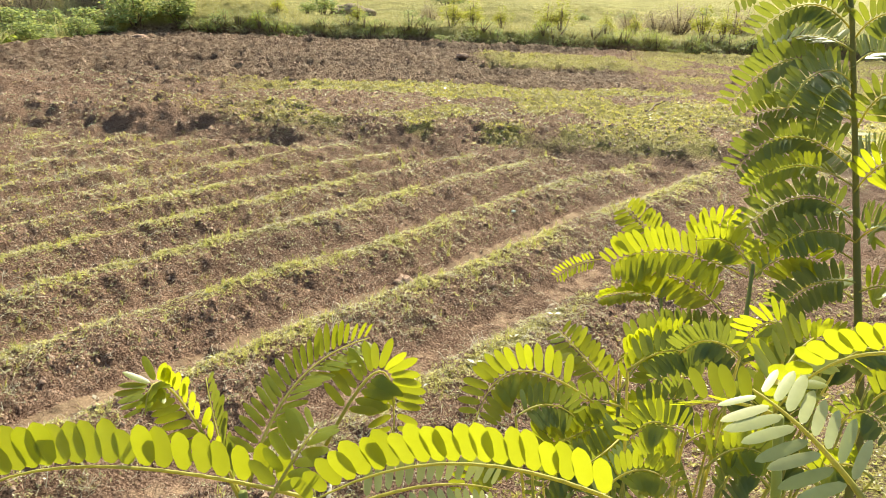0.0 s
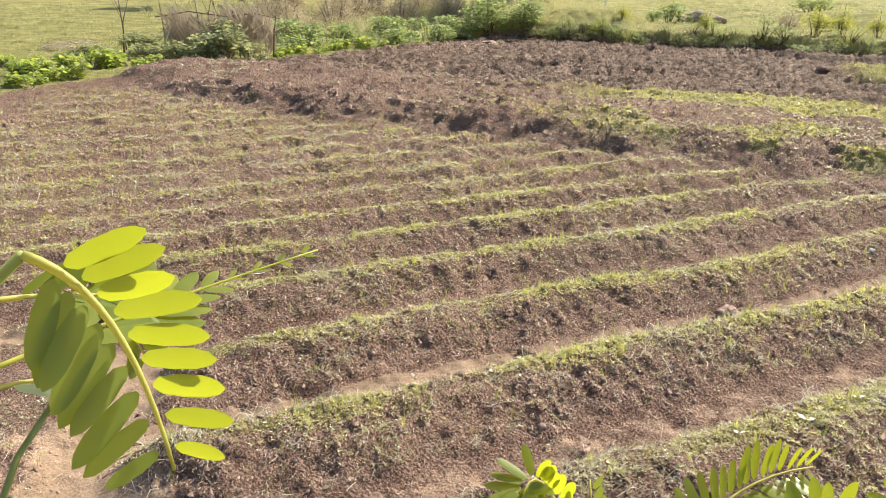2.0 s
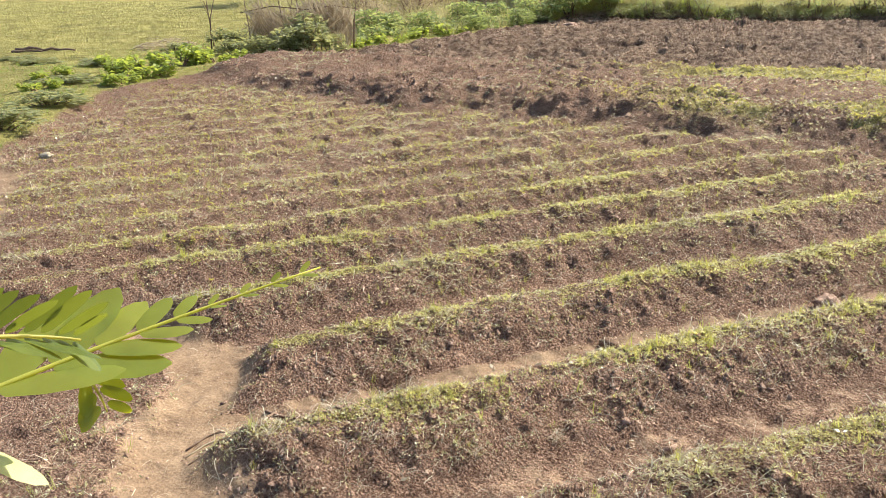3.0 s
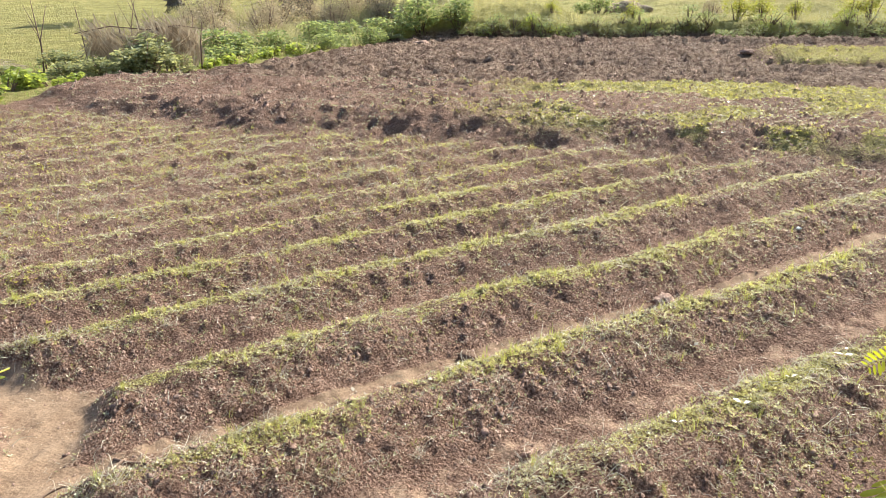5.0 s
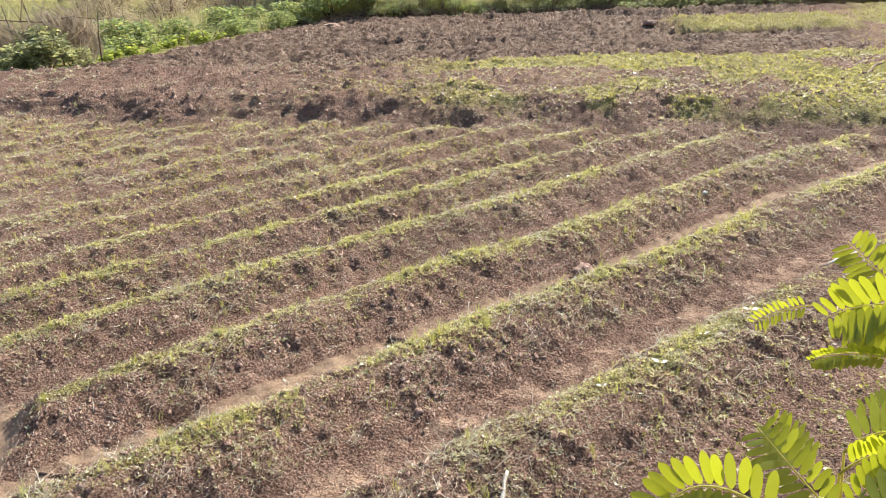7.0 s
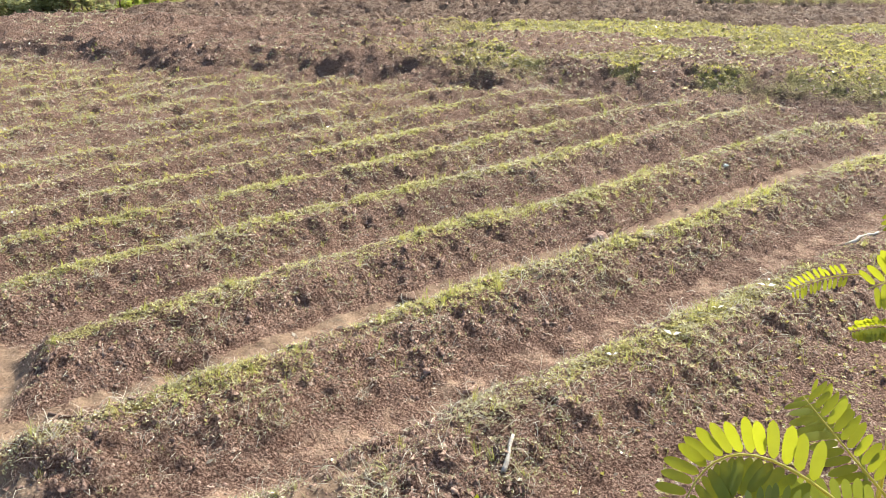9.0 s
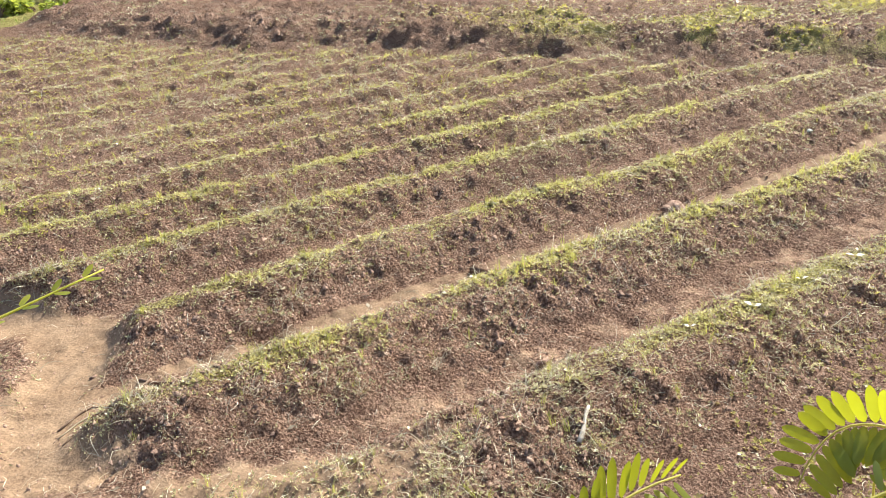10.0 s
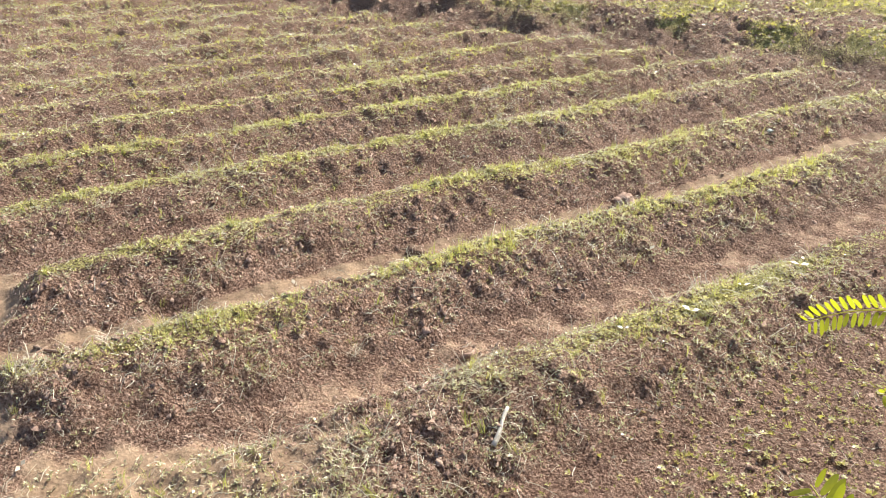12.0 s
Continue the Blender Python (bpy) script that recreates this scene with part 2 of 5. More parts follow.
THATCH = leaf_material("grey_thatch", [(0.0, (0.23, 0.165, 0.114)), (0.5, (0.437, 0.33, 0.228)), (1.0, (0.713, 0.594, 0.437))], (0.575, 0.462, 0.323), 0.35, 0.7)
BLEACHED = plain("bleached_leaf", [(0.3, (0.6, 0.57, 0.5)), (0.7, (0.8, 0.78, 0.72))], 40, 0.6, 0.2, 0.002)
PALE_WOOD = plain("bleached_wood", [(0.3, (0.45, 0.38, 0.32)), (0.7, (0.7, 0.63, 0.55))], 40, 0.75, 0.4, 0.003)
WOODY_HEAP = plain("dry_cuttings", [(0.3, (0.15, 0.1, 0.07)), (0.5, (0.34, 0.25, 0.17)), (0.7, (0.55, 0.45, 0.32))], 14, 0.9, 1.0, 0.08)
DARK_STEM = leaf_material("dark_stem", [(0.0, (0.2, 0.18, 0.06)), (1.0, (0.26, 0.23, 0.07))], (0.4, 0.36, 0.05), 0.35, 0.7)
YELLOW_WALL = plain("yellow_green_render", [(0.3, (0.5, 0.55, 0.06)), (0.7, (0.58, 0.62, 0.1))], 2, 0.9, 0.1, 0.01)
WHITE_WALL = plain("white_render", [(0.3, (0.68, 0.7, 0.72)), (0.7, (0.8, 0.81, 0.82))], 2, 0.9, 0.1, 0.01)
ROOF = plain("grey_roof", [(0.3, (0.28, 0.28, 0.28)), (0.7, (0.42, 0.42, 0.42))], 3, 0.7, 0.3, 0.02)
PANE, pane_nodes, pane_bsdf = material("dark_window_pane")
pane_bsdf.inputs["Base Color"].default_value = (0.03, 0.035, 0.04, 1)
pane_bsdf.inputs["Roughness"].default_value = 0.08

# ---- shape helpers ----
rng = np.random.default_rng(7)


def smooth(a, lo, hi):
    t = np.clip((a - lo) / (hi - lo), 0, 1)
    return t * t * (3 - 2 * t)


TABLE = np.random.default_rng(3).random((256, 256))


def lumps(x, y, size, seed=0):
    """Soft random field in 0..1 whose lumps are about size across."""
    gx, gy = x / size + 17.3 * seed, y / size + 9.1 * seed
    ix, iy = np.floor(gx).astype(int), np.floor(gy).astype(int)
    fx, fy = gx - ix, gy - iy
    fx, fy = fx * fx * (3 - 2 * fx), fy * fy * (3 - 2 * fy)
    a, b = TABLE[ix % 256, iy % 256], TABLE[(ix + 1) % 256, iy % 256]
    c, d = TABLE[ix % 256, (iy + 1) % 256], TABLE[(ix + 1) % 256, (iy + 1) % 256]
    return (a * (1 - fx) + b * fx) * (1 - fy) + (c * (1 - fx) + d * fx) * fy


def link_arrays(name, verts, faces, mat, parent=None):
    """A mesh object from arrays; all faces have the same number of corners."""
    verts, faces = np.asarray(verts, np.float32), np.asarray(faces, np.int32)
    me = bpy.data.meshes.new(name)
    k = faces.shape[1]
    me.vertices.add(len(verts)), me.loops.add(faces.size), me.polygons.add(len(faces))
    me.vertices.foreach_set("co", verts.ravel())
    me.loops.foreach_set("vertex_index", faces.ravel())
    me.polygons.foreach_set("loop_start", np.arange(0, faces.size, k, dtype=np.int32))
    me.update(calc_edges=True)
    me.validate()
    me.materials.append(mat)
    ob = new(name, me)
    ob.parent = parent
    return ob


def scatter(tv, tf, places, sizes, turns, tilts=None, stretch=None):
    """Copies of a small template at many places: one array of vertices, one of faces."""
    n, k = len(places), len(tv)
    v = np.repeat(np.asarray(tv)[None], n, 0)
    if stretch is not None:
        v = v * stretch[:, None, :]
    if tilts is not None:
        c, s = np.cos(tilts)[:, None], np.sin(tilts)[:, None]
        v = np.stack([v[..., 0], v[..., 1] * c - v[..., 2] * s, v[..., 1] * s + v[..., 2] * c], -1)
    c, s = np.cos(turns)[:, None], np.sin(turns)[:, None]
    v = np.stack([v[..., 0] * c - v[..., 1] * s, v[..., 0] * s + v[..., 1] * c, v[..., 2]], -1)
    v = v * sizes[:, None, None] + places[:, None, :]
    f = np.asarray(tf)[None] + (np.arange(n) * k)[:, None, None]
    return v.reshape(-1, 3), f.reshape(-1, len(tf[0]))


def joined(parts):
    vs, fs, n = [], [], 0
    for v, f in parts:
        vs.append(v), fs.append(f + n)
        n += len(v)
    return np.vstack(vs), np.vstack(fs)


def part(name, bm, mat, parent=None, label="", shade=True):
    me = bpy.data.meshes.new(name)
    bm.to_mesh(me)
    bm.free()
    me.materials.append(mat)
    if shade:
        me.polygons.foreach_set("use_smooth", [True] * len(me.polygons))
    ob = new(name, me)
    ob.parent = parent
    return tagged(ob, label)


def tube(bm, points, radii, sides=8):
    """A round bar through points, closed at both ends."""
    pts = [Vector(p) for p in points]
    rings = []
    for i, p in enumerate(pts):
        d = (pts[min(i + 1, len(pts) - 1)] - pts[max(i - 1, 0)]).normalized()
        a = d.orthogonal().normalized() if i == 0 else (rings_dir - d * rings_dir.dot(d)).normalized()
        rings_dir = a
        b = d.cross(a)
        rings.append([bm.verts.new(p + (a * math.cos(2 * math.pi * k / sides) + b * math.sin(2 * math.pi * k / sides)) * radii[i]) for k in range(sides)])
    for r, q in zip(rings, rings[1:]):
        for k in range(sides):
            bm.faces.new((r[k], r[(k + 1) % sides], q[(k + 1) % sides], q[k]))
    bm.faces.new(rings[0][::-1]), bm.faces.new(rings[-1])


# ---- the ground ----
SLOPE = 1.07
CRESTS = np.array([2.29, 3.24, 4.12, 5.0, 5.76, 6.42, 7.17] + [7.17 + 0.74 * i for i in range(1, 14)])
GAPS = np.diff(CRESTS)
RANKS = np.arange(len(CRESTS))
NEAR_HALF = np.interp(RANKS, [0, 1, 2, 4, 6], [0.5, 0.56, 0.54, 0.54, 0.54]) * np.append([1.17], GAPS)
FAR_HALF = np.interp(RANKS, [0, 2, 4, 7], [0.28, 0.3, 0.33, 0.37]) * np.append(GAPS, [0.74])
CREST_Z = np.interp(RANKS, [0, 1, 2, 4, 7, 12, 20], [0.22, 0.253, 0.25, 0.222, 0.226, 0.19, 0.2])
FURROW_Z = np.interp(RANKS, [0, 1, 4, 8, 20], [0.03, 0.065, 0.05, 0.06, 0.1])
END_S = np.array([1.0, 1.95, 2.38, 2.5, 2.75, 3.02, 3.37, 4.09, 4.44, 4.84, 5.4, 5.76, 6.42, 7.2, 8.5, 10.5, 13.0, 16.0, 18])
END_X = np.array([-0.4, -0.6, -0.68, -1.2, -1.95, -2.3, -2.6, -2.98, -3.28, -3.75, -4.6, -5.45, -6.1, -6.6, -7.6, -9.3, -11.0, -12.3, -12.4])
FOOT_X = np.array([-40, -12, -7.5, -3.6, -2, 1, 4, 9, 40])
FOOT_Y = np.array([11.5, 10.9, 9.75, 9.7, 9.5, 9.2, 8.85, 8.5, 7])
WEST_Y = np.array([-20, 3, 5.3, 7.0, 9.2, 14.7, 16.8, 20.6, 24, 40])
WEST_X = np.array([-9.0, -9.0, -9.7, -11.0, -12.4, -11.5, -10.9, -9.8, -8.9, -5])


def coords(x, y):
    return (y - SLOPE * x) / 1.465, (x + SLOPE * y) / 1.465


def zones(x, y):
    """Shares of the kinds of ground: ridged plot, second plot, far plot, western grass, far plateau, near bank."""
    wob = 0.3 * (lumps(x, y, 1.3, 1) - 0.5) + 0.22 * (lumps(x, y, 0.45, 17) - 0.5)
    s, u = coords(x, y)
    foot = np.interp(x, FOOT_X, FOOT_Y) + 0.25 * wob
    end = np.interp(s, END_S, END_X)
    blunt = 0.2 + 0.45 * (1 - smooth(s, 2.4, 2.8))
    ridged = smooth(x - end + wob * 0.5, -blunt, 0.04) * smooth(foot - y, -0.12, 0.2)
    raised = smooth(y - foot, -0.05, 0.7 + 0.4 * lumps(x, y, 0.9, 18))
    far = smooth(y - (14.0 + 0.06 * x) - wob, -0.25, 0.25)
    west = smooth(np.interp(y, WEST_Y, WEST_X) - x + 1.2 * wob, -0.2, 0.5)
    north = smooth(y - 24.1 - 0.6 * wob, 0.0, 0.5 + 25 * smooth(-x, 9.5, 20))
    bank = smooth(1.5 - (s + 0.15 * (u - 1) * (u > 1)), 0.0, 1.2)
    return s, u, ridged, raised, far, west, north, bank


def ridge_share(s):
    """1 on a crest, 0 in a furrow: the sides that look south are wider than the sides that look north."""
    k = np.clip(np.searchsorted(CRESTS[:-1] + 0.42 * GAPS, s), 0, len(CRESTS) - 1)
    d = s - CRESTS[k]
    d = np.where(d < 0, -d / NEAR_HALF[k], d / FAR_HALF[k])
    return np.clip(0.5 + 0.5 * np.cos(np.pi * np.clip(d, 0, 1)), 0, 1), k


def trodden(x, s):
    """The bare path that runs past the ends of the ridges."""
    d = np.interp(s, END_S, END_X) - x
    wide = 0.45 * smooth(s, 6.5, 8.0) * (1 - smooth(s, 9.6, 10.4))
    return (1 - smooth(d, 0.24 + wide, 0.46 + wide)) * smooth(d, -0.45, -0.15) * smooth(s, 2.85, 3.2) * (1 - smooth(s, 10.2, 11.0))


def green_strip(x, y):
    """A low weedy bed in the far plot."""
    wob = 0.4 * (lumps(x, y, 0.7, 41) - 0.5)
    return smooth(x + wob, 0.9, 2.0) * (1 - smooth(x + wob, 5.0, 6.2)) * smooth(y + wob, 18.2, 18.5) * (1 - smooth(y, 20.8, 21.6))


def height(x, y):
    s, u, ridged, raised, far, west, north, bank = zones(x, y)
    old = smooth(s, 5.5, 7.5) * smooth(-x, 1.0, 4.0)
    wig = 0.12 * (lumps(x, y, 1.6, 4) - 0.5)
    p, k = ridge_share(s + wig)
    low = np.interp(s, CRESTS - 0.3, FURROW_Z)
    tall = (CREST_Z[k] - low) * (1 - old * (0.35 + 0.35 * smooth(-x, 3.5, 6.5)))
    rough = 0.65 + 0.35 * smooth(p, 0.1, 0.45) - 0.4 * smooth(p, 0.75, 0.95)
    z = 0.05 * (1 - ridged) + ridged * (low + tall * p ** 0.72)
    clods = 0.03 * (lumps(x, y, 0.23, 2) - 0.5) + 0.034 * (lumps(x, y, 0.11, 3) - 0.5) + 0.036 * (lumps(x, y, 0.06, 8) - 0.5) + 0.034 * (lumps(x, y, 0.036, 19) - 0.5)
    plough = 0.05 * np.cos(2 * np.pi * (y + 0.05 * x) / 1.15 + 4 * lumps(x, y, 3, 6)) + 0.07 * (lumps(x, y, 0.34, 7) - 0.5) + 0.05 * (lumps(x, y, 0.17, 15) - 0.5)
    z = z * (1 - raised) + raised * (0.4 + 0.06 * (lumps(x, y, 0.9, 5) - 0.5))
    east = smooth(x, 1.5, 6.0)
    z = z * (1 - far) + far * (0.2 + plough * (1 - 0.7 * east))
    rough = rough * (1 - raised) + raised * (1.25 + 0.3 * far)
    clods = clods + smooth(y, 4.5, 8.5) * (1 + 1.5 * old) * (0.035 * (lumps(x, y, 0.13, 51) - 0.5) + 0.03 * (lumps(x, y, 0.2, 52) - 0.5))
    path = trodden(x, s) * (1 - ridged) * (1 - raised)
    rough = rough * (1 - 0.55 * path)
    z = z + 0.07 * (1 - ridged) * (1 - raised) * (1 - trodden(x, s)) * (0.4 + lumps(x, y, 0.7, 16))
    lip = 0.13 * np.exp(-((y - 23.4 - 0.5 * (lumps(x, y, 1.5, 9) - 0.5)) / 0.3) ** 2) * (x > -9)
    mounds = 0.5 * smooth(lumps(x, y, 4.5, 11), 0.62, 0.9) + 0.25 * (lumps(x, y, 9, 12) - 0.5)
    z = z + lip + 0.17 * green_strip(x, y)
    for hx, hy, hr, deep in ((-2.0, 9.62, 0.33, 0.09), (0.95, 9.65, 0.28, 0.1), (-2.17, 2.95, 0.09, 0.08), (2.6, 8.6, 0.35, 0.1), (0.2, 9.1, 0.2, 0.1)):
        z = z - deep * np.exp(-((x - hx) ** 2 * 0.5 + (y - hy) ** 2) / hr ** 2)
    z = z * (1 - west) + west * (0.2 + 0.1 * (lumps(x, y, 2.5, 10) - 0.5))
    near = smooth(70 - y, 0, 30)
    z = z * (1 - north) + north * (0.62 + mounds * near)
    rough = rough * (1 - 0.6 * np.maximum(west, north))
    z = z * (1 - bank) + bank * (0.8 + 0.1 * (lumps(x, y, 0.8, 14) - 0.5))
    calm = smooth(60 - np.hypot(x, y), 0, 30)
    return z + clods * rough * calm


def graded(stops):
    """Grid lines whose spacing runs from value to value between stops (place, spacing)."""
    out = [stops[0][0]]
    for (a, da), (b, db) in zip(stops, stops[1:]):
        n = max(1, int(round((b - a) / ((da + db) / 2))))
        t = (np.arange(n) + 1) / n
        w = da + (db - da) * t
        c = np.cumsum(w)
        out += list(a + (b - a) * c / c[-1])
    return np.array(out)


gx = graded([(-1500, 300), (-60, 4), (-16, 0.3), (-9, 0.09), (-3.6, 0.026), (-1.5, 0.024), (1.8, 0.024), (8, 0.1), (20, 0.3), (70, 4), (1500, 300)])
gy = graded([(-600, 150), (-20, 3), (-1, 0.25), (1, 0.05), (1.6, 0.02), (5.0, 0.024), (10.5, 0.055), (15, 0.09), (26, 0.16), (70, 2.5), (1800, 300)])
X, Y = np.meshgrid(gx, gy)
Z = height(X, Y)
nx, ny = len(gx), len(gy)
idx = np.arange(nx * ny).reshape(ny, nx)
quads = np.stack([idx[:-1, :-1], idx[:-1, 1:], idx[1:, 1:], idx[1:, :-1]], -1).reshape(-1, 4)
ground = link_arrays("ground", np.stack([X, Y, Z], -1).reshape(-1, 3), quads, SOIL)
ground.data.polygons.foreach_set("use_smooth", np.ones(len(quads), bool))
tagged(ground, "brown ploughed field with ridges, sandy path and grass beyond", "ground", kind="structure")


def covers(x, y):
    """How sandy, weedy and grassy the ground is."""
    s, u, ridged, raised, far, west, north, bank = zones(x, y)
    p, k = ridge_share(s + 0.12 * (lumps(x, y, 1.6, 4) - 0.5))
    path = (1 - ridged) * (1 - raised) * (1 - west) * (1 - bank) * trodden(x, s)
    apron = (1 - ridged) * (1 - bank) * smooth(s, 1.3, 1.7) * (1 - smooth(s, 2.8, 3.0)) * smooth(x, -2.2, -1.8)
    loose = (0.4 + 0.15 * (1 - smooth(s, 3.0, 4.0))) * (1 - ridged) * (1 - raised) * (1 - west) * (1 - bank) * smooth(lumps(x, y, 0.8, 26), 0.2, 0.7)
    sandy = np.clip(path + 0.55 * apron + loose * (1 - path) + ridged * (1 - smooth(p, 0.005, 0.06)) * np.interp(s, [2.4, 2.9, 3.3, 3.8, 4.4, 5.2], [0.42, 0.45, 0.68, 0.68, 0.4, 0.1]) * (s > CRESTS[0]), 0, 1)
    crest = smooth(p, 0.86, 1.0) * ridged * (1 - 0.8 * smooth(-x, 1.5, 4.5) * smooth(s, 5.5, 7.5)) * (0.2 + 0.5 * lumps(x, y, 0.9, 21))
    patch = smooth(0.6 * lumps(x, y, 1.5, 22) + 0.4 * lumps(x, y, 0.6, 24), 0.38, 0.54)
    plot2 = raised * (1 - far) * smooth(x + 4.2 + 3 * (lumps(x, y, 2.2, 25) - 0.5), -2.5, 4.0) * (0.12 + 0.88 * patch)
    strip = green_strip(x, y)
    plot3 = raised * far * np.maximum(strip * 0.7, smooth(x + 3 * (lumps(x, y, 2.5, 23) - 0.5), 4.0, 7.0) * (0.15 + 0.5 * patch))
    weedy = np.clip(np.maximum(crest, np.maximum(plot2, plot3)), 0, 1)
    weedy = np.maximum(weedy, bank * 0.6)
    grassy = np.maximum(west, north)
    track = smooth(x, -60, -40) * (1 - smooth(x, -16, -8)) * smooth(y - 0.15 * x - 65.0, 0, 1.5) * (1 - smooth(y - 0.15 * x - 72.0, 0, 1.5))
    grassy = grassy * (1 - 0.9 * track)
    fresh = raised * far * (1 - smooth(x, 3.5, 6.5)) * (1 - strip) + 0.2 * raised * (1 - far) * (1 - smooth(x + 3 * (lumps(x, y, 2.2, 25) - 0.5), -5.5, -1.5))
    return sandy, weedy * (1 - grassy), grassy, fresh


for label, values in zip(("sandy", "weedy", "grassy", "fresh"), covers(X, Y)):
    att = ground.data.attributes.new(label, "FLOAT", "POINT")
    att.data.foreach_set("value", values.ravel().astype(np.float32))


# ---- loose cover of the field ----
def sample(n, x0, x1, y0, y1, weight, near=1.0):
    """Random places with the given density, thinned with distance."""
    out = []
    while sum(len(o) for o in out) < n:
        m = n * 6
        x, y = rng.uniform(x0, x1, m), rng.uniform(y0, y1, m)
        w = weight(x, y) * np.clip((2.2 / np.hypot(x, y)) ** near, 0, 1)
        k = rng.random(m) < w
        out.append(np.stack([x[k], y[k]], 1))
    p = np.vstack(out)[:n]
    return p[:, 0], p[:, 1]


def rosette(leaves, rise, seed):
    """Low weed: oval leaves round a centre, one quad and a bent tip each."""
    r = np.random.default_rng(seed)
    vs, fs = [], []
    for i in range(leaves):
        a = 2 * math.pi * i / leaves + r.uniform(-0.4, 0.4)
        l, w, up = r.uniform(0.6, 1.0), r.uniform(0.2, 0.3), rise * r.uniform(0.4, 1.3)
        c, s = math.cos(a), math.sin(a)
        for d, e, h in ((0.08, 0, 0), (0.45 * l, -w, up * 0.7), (l, 0, up), (0.45 * l, w, up * 0.7)):
            vs.append((d * c - e * s, d * s + e * c, h))
        n = 4 * i
        fs.append((n, n + 1, n + 2, n + 3))
    return np.array(vs), fs


def tuft(blades, seed, lean=0.5, w=0.016):
    """Grass tuft: bent tapering blades."""
    r = np.random.default_rng(seed)
    vs, fs = [], []
    for i in range(blades):
        a, l, b = r.uniform(0, 6.28), r.uniform(0.5, 1.0), r.uniform(0.1, lean)
        c, s = math.cos(a), math.sin(a)
        ox, oy = r.uniform(-0.12, 0.12, 2)
        for d, z, ww in ((0, 0, w), (b * 0.35 * l, 0.6 * l, w * 0.8), (b * l, l * (1 - 0.25 * b), w * 0.15)):
            vs += [(ox + d * c - ww * s, oy + d * s + ww * c, z), (ox + d * c + ww * s, oy + d * s - ww * c, z)]
        n = 6 * i
        fs += [(n, n + 1, n + 3, n + 2), (n + 2, n + 3, n + 5, n + 4)]
    return np.array(vs), fs


def sliver(bend):
    """A dry stalk lying on the soil: a thin bent strip in two lengths."""
    vs, fs = [], []
    for x, y, z in ((-0.5, 0, 0.03), (0.0, bend, 0.16), (0.5, 0, 0.06)):
        vs += [(x, y - 0.013, z), (x, y + 0.013, z + 0.013)]
    for n in (0, 2):
        fs.append((n, n + 1, n + 3, n + 2))
    return np.array(vs), fs


def stem_arc(seed):
    """A thin dead stem that rises from the soil, arches over and ends low, in four lengths."""
    r = np.random.default_rng(seed + 70)
    vs, fs = [], []
    reach, top, bow = r.uniform(0.5, 0.9), r.uniform(0.25, 0.7), r.uniform(-0.2, 0.2)
    for i in range(5):
        t = i / 4
        x, y, z, w = reach * t, bow * math.sin(math.pi * t), top * math.sin(2.4 * t), 0.011 * (1 - 0.6 * t)
        vs += [(x, y - w, z), (x, y + w, z + w)]
    for n in range(0, 8, 2):
        fs.append((n, n + 1, n + 3, n + 2))
    return np.array(vs), fs


def crumb(seed):
    """A small sharp-edged crumb of earth, its foot in the soil."""
    r = np.random.default_rng(seed)
    n = 4
    a = 2 * np.pi * (np.arange(n) + r.uniform(-0.25, 0.25, n)) / n
    rad = 0.5 * r.uniform(0.7, 1.3, n)
    vs = np.vstack([np.stack([rad * np.cos(a), rad * np.sin(a), np.full(n, -0.25)], 1), [(r.uniform(-0.15, 0.15), r.uniform(-0.15, 0.15), r.uniform(0.3, 0.55))]])
    return vs, [(i, (i + 1) % n, n) for i in range(n)]


def lump(seed, level=1):
    """Broken clod of earth: an uneven rounded block."""
    bm = bmesh.new()
    bmesh.ops.create_icosphere(bm, subdivisions=level, radius=0.5)
    r = np.random.default_rng(seed)
    for v in bm.verts:
        v.co *= r.uniform(0.5, 1.2)
        v.co.z *= 0.75
    vs, fs = np.array([v.co[:] for v in bm.verts]), [[v.index for v in f.verts] for f in bm.faces]
    bm.free()
    return vs, fs


def spread(name, templates, x, y, sizes, mat, label, category, sink=0.0, tilt=0.35, stretch=0.0):
    """Many small pieces on the ground, as one object."""
    parts, n = [], len(x)
    z = height(x, y) - sink * sizes
    which = rng.integers(0, len(templates), n)
    for i, (tv, tf) in enumerate(templates):
        k = which == i
        m = int(k.sum())
        st = rng.uniform(1 - stretch, 1 + stretch, (m, 3)) if stretch else None
        parts.append(scatter(tv, tf, np.stack([x[k], y[k], z[k]], 1), sizes[k], rng.uniform(0, 6.28, m), rng.normal(0, tilt, m), st))
    v, f = joined(parts)
    return tagged(link_arrays(name, v, f, mat), label, category, kind="stuff")


def on_ridges(x, y):
    s, u, ridged, raised, far, west, north, bank = zones(x, y)
    p, k = ridge_share(s + 0.12 * (lumps(x, y, 1.6, 4) - 0.5))
    return ridged, p, k, raised, far, west, north, bank, s


def crest_weight(x, y):
    ridged, p, k, raised, far, west, north, bank, s = on_ridges(x, y)
    patch = smooth(0.6 * lumps(x, y, 0.55, 31) + 0.4 * lumps(x, y, 0.15, 54), 0.36, 0.66)
    lit = np.where(s + 0.02 > CRESTS[k], 1.0, 0.7) * np.where(k == 0, 0.45, 1.0)
    inner = smooth(x - np.interp(s, END_S, END_X), 0.1, 0.75)
    return ridged * inner * (0.17 * smooth(p, 0.3, 0.7) + 0.83 * smooth(p, 0.74, 0.97)) * lit * (0.1 + 0.9 * patch) * (1 - raised) * (1 - 0.8 * smooth(-x, 1.5, 4.5) * smooth(s, 5.5, 7.5))


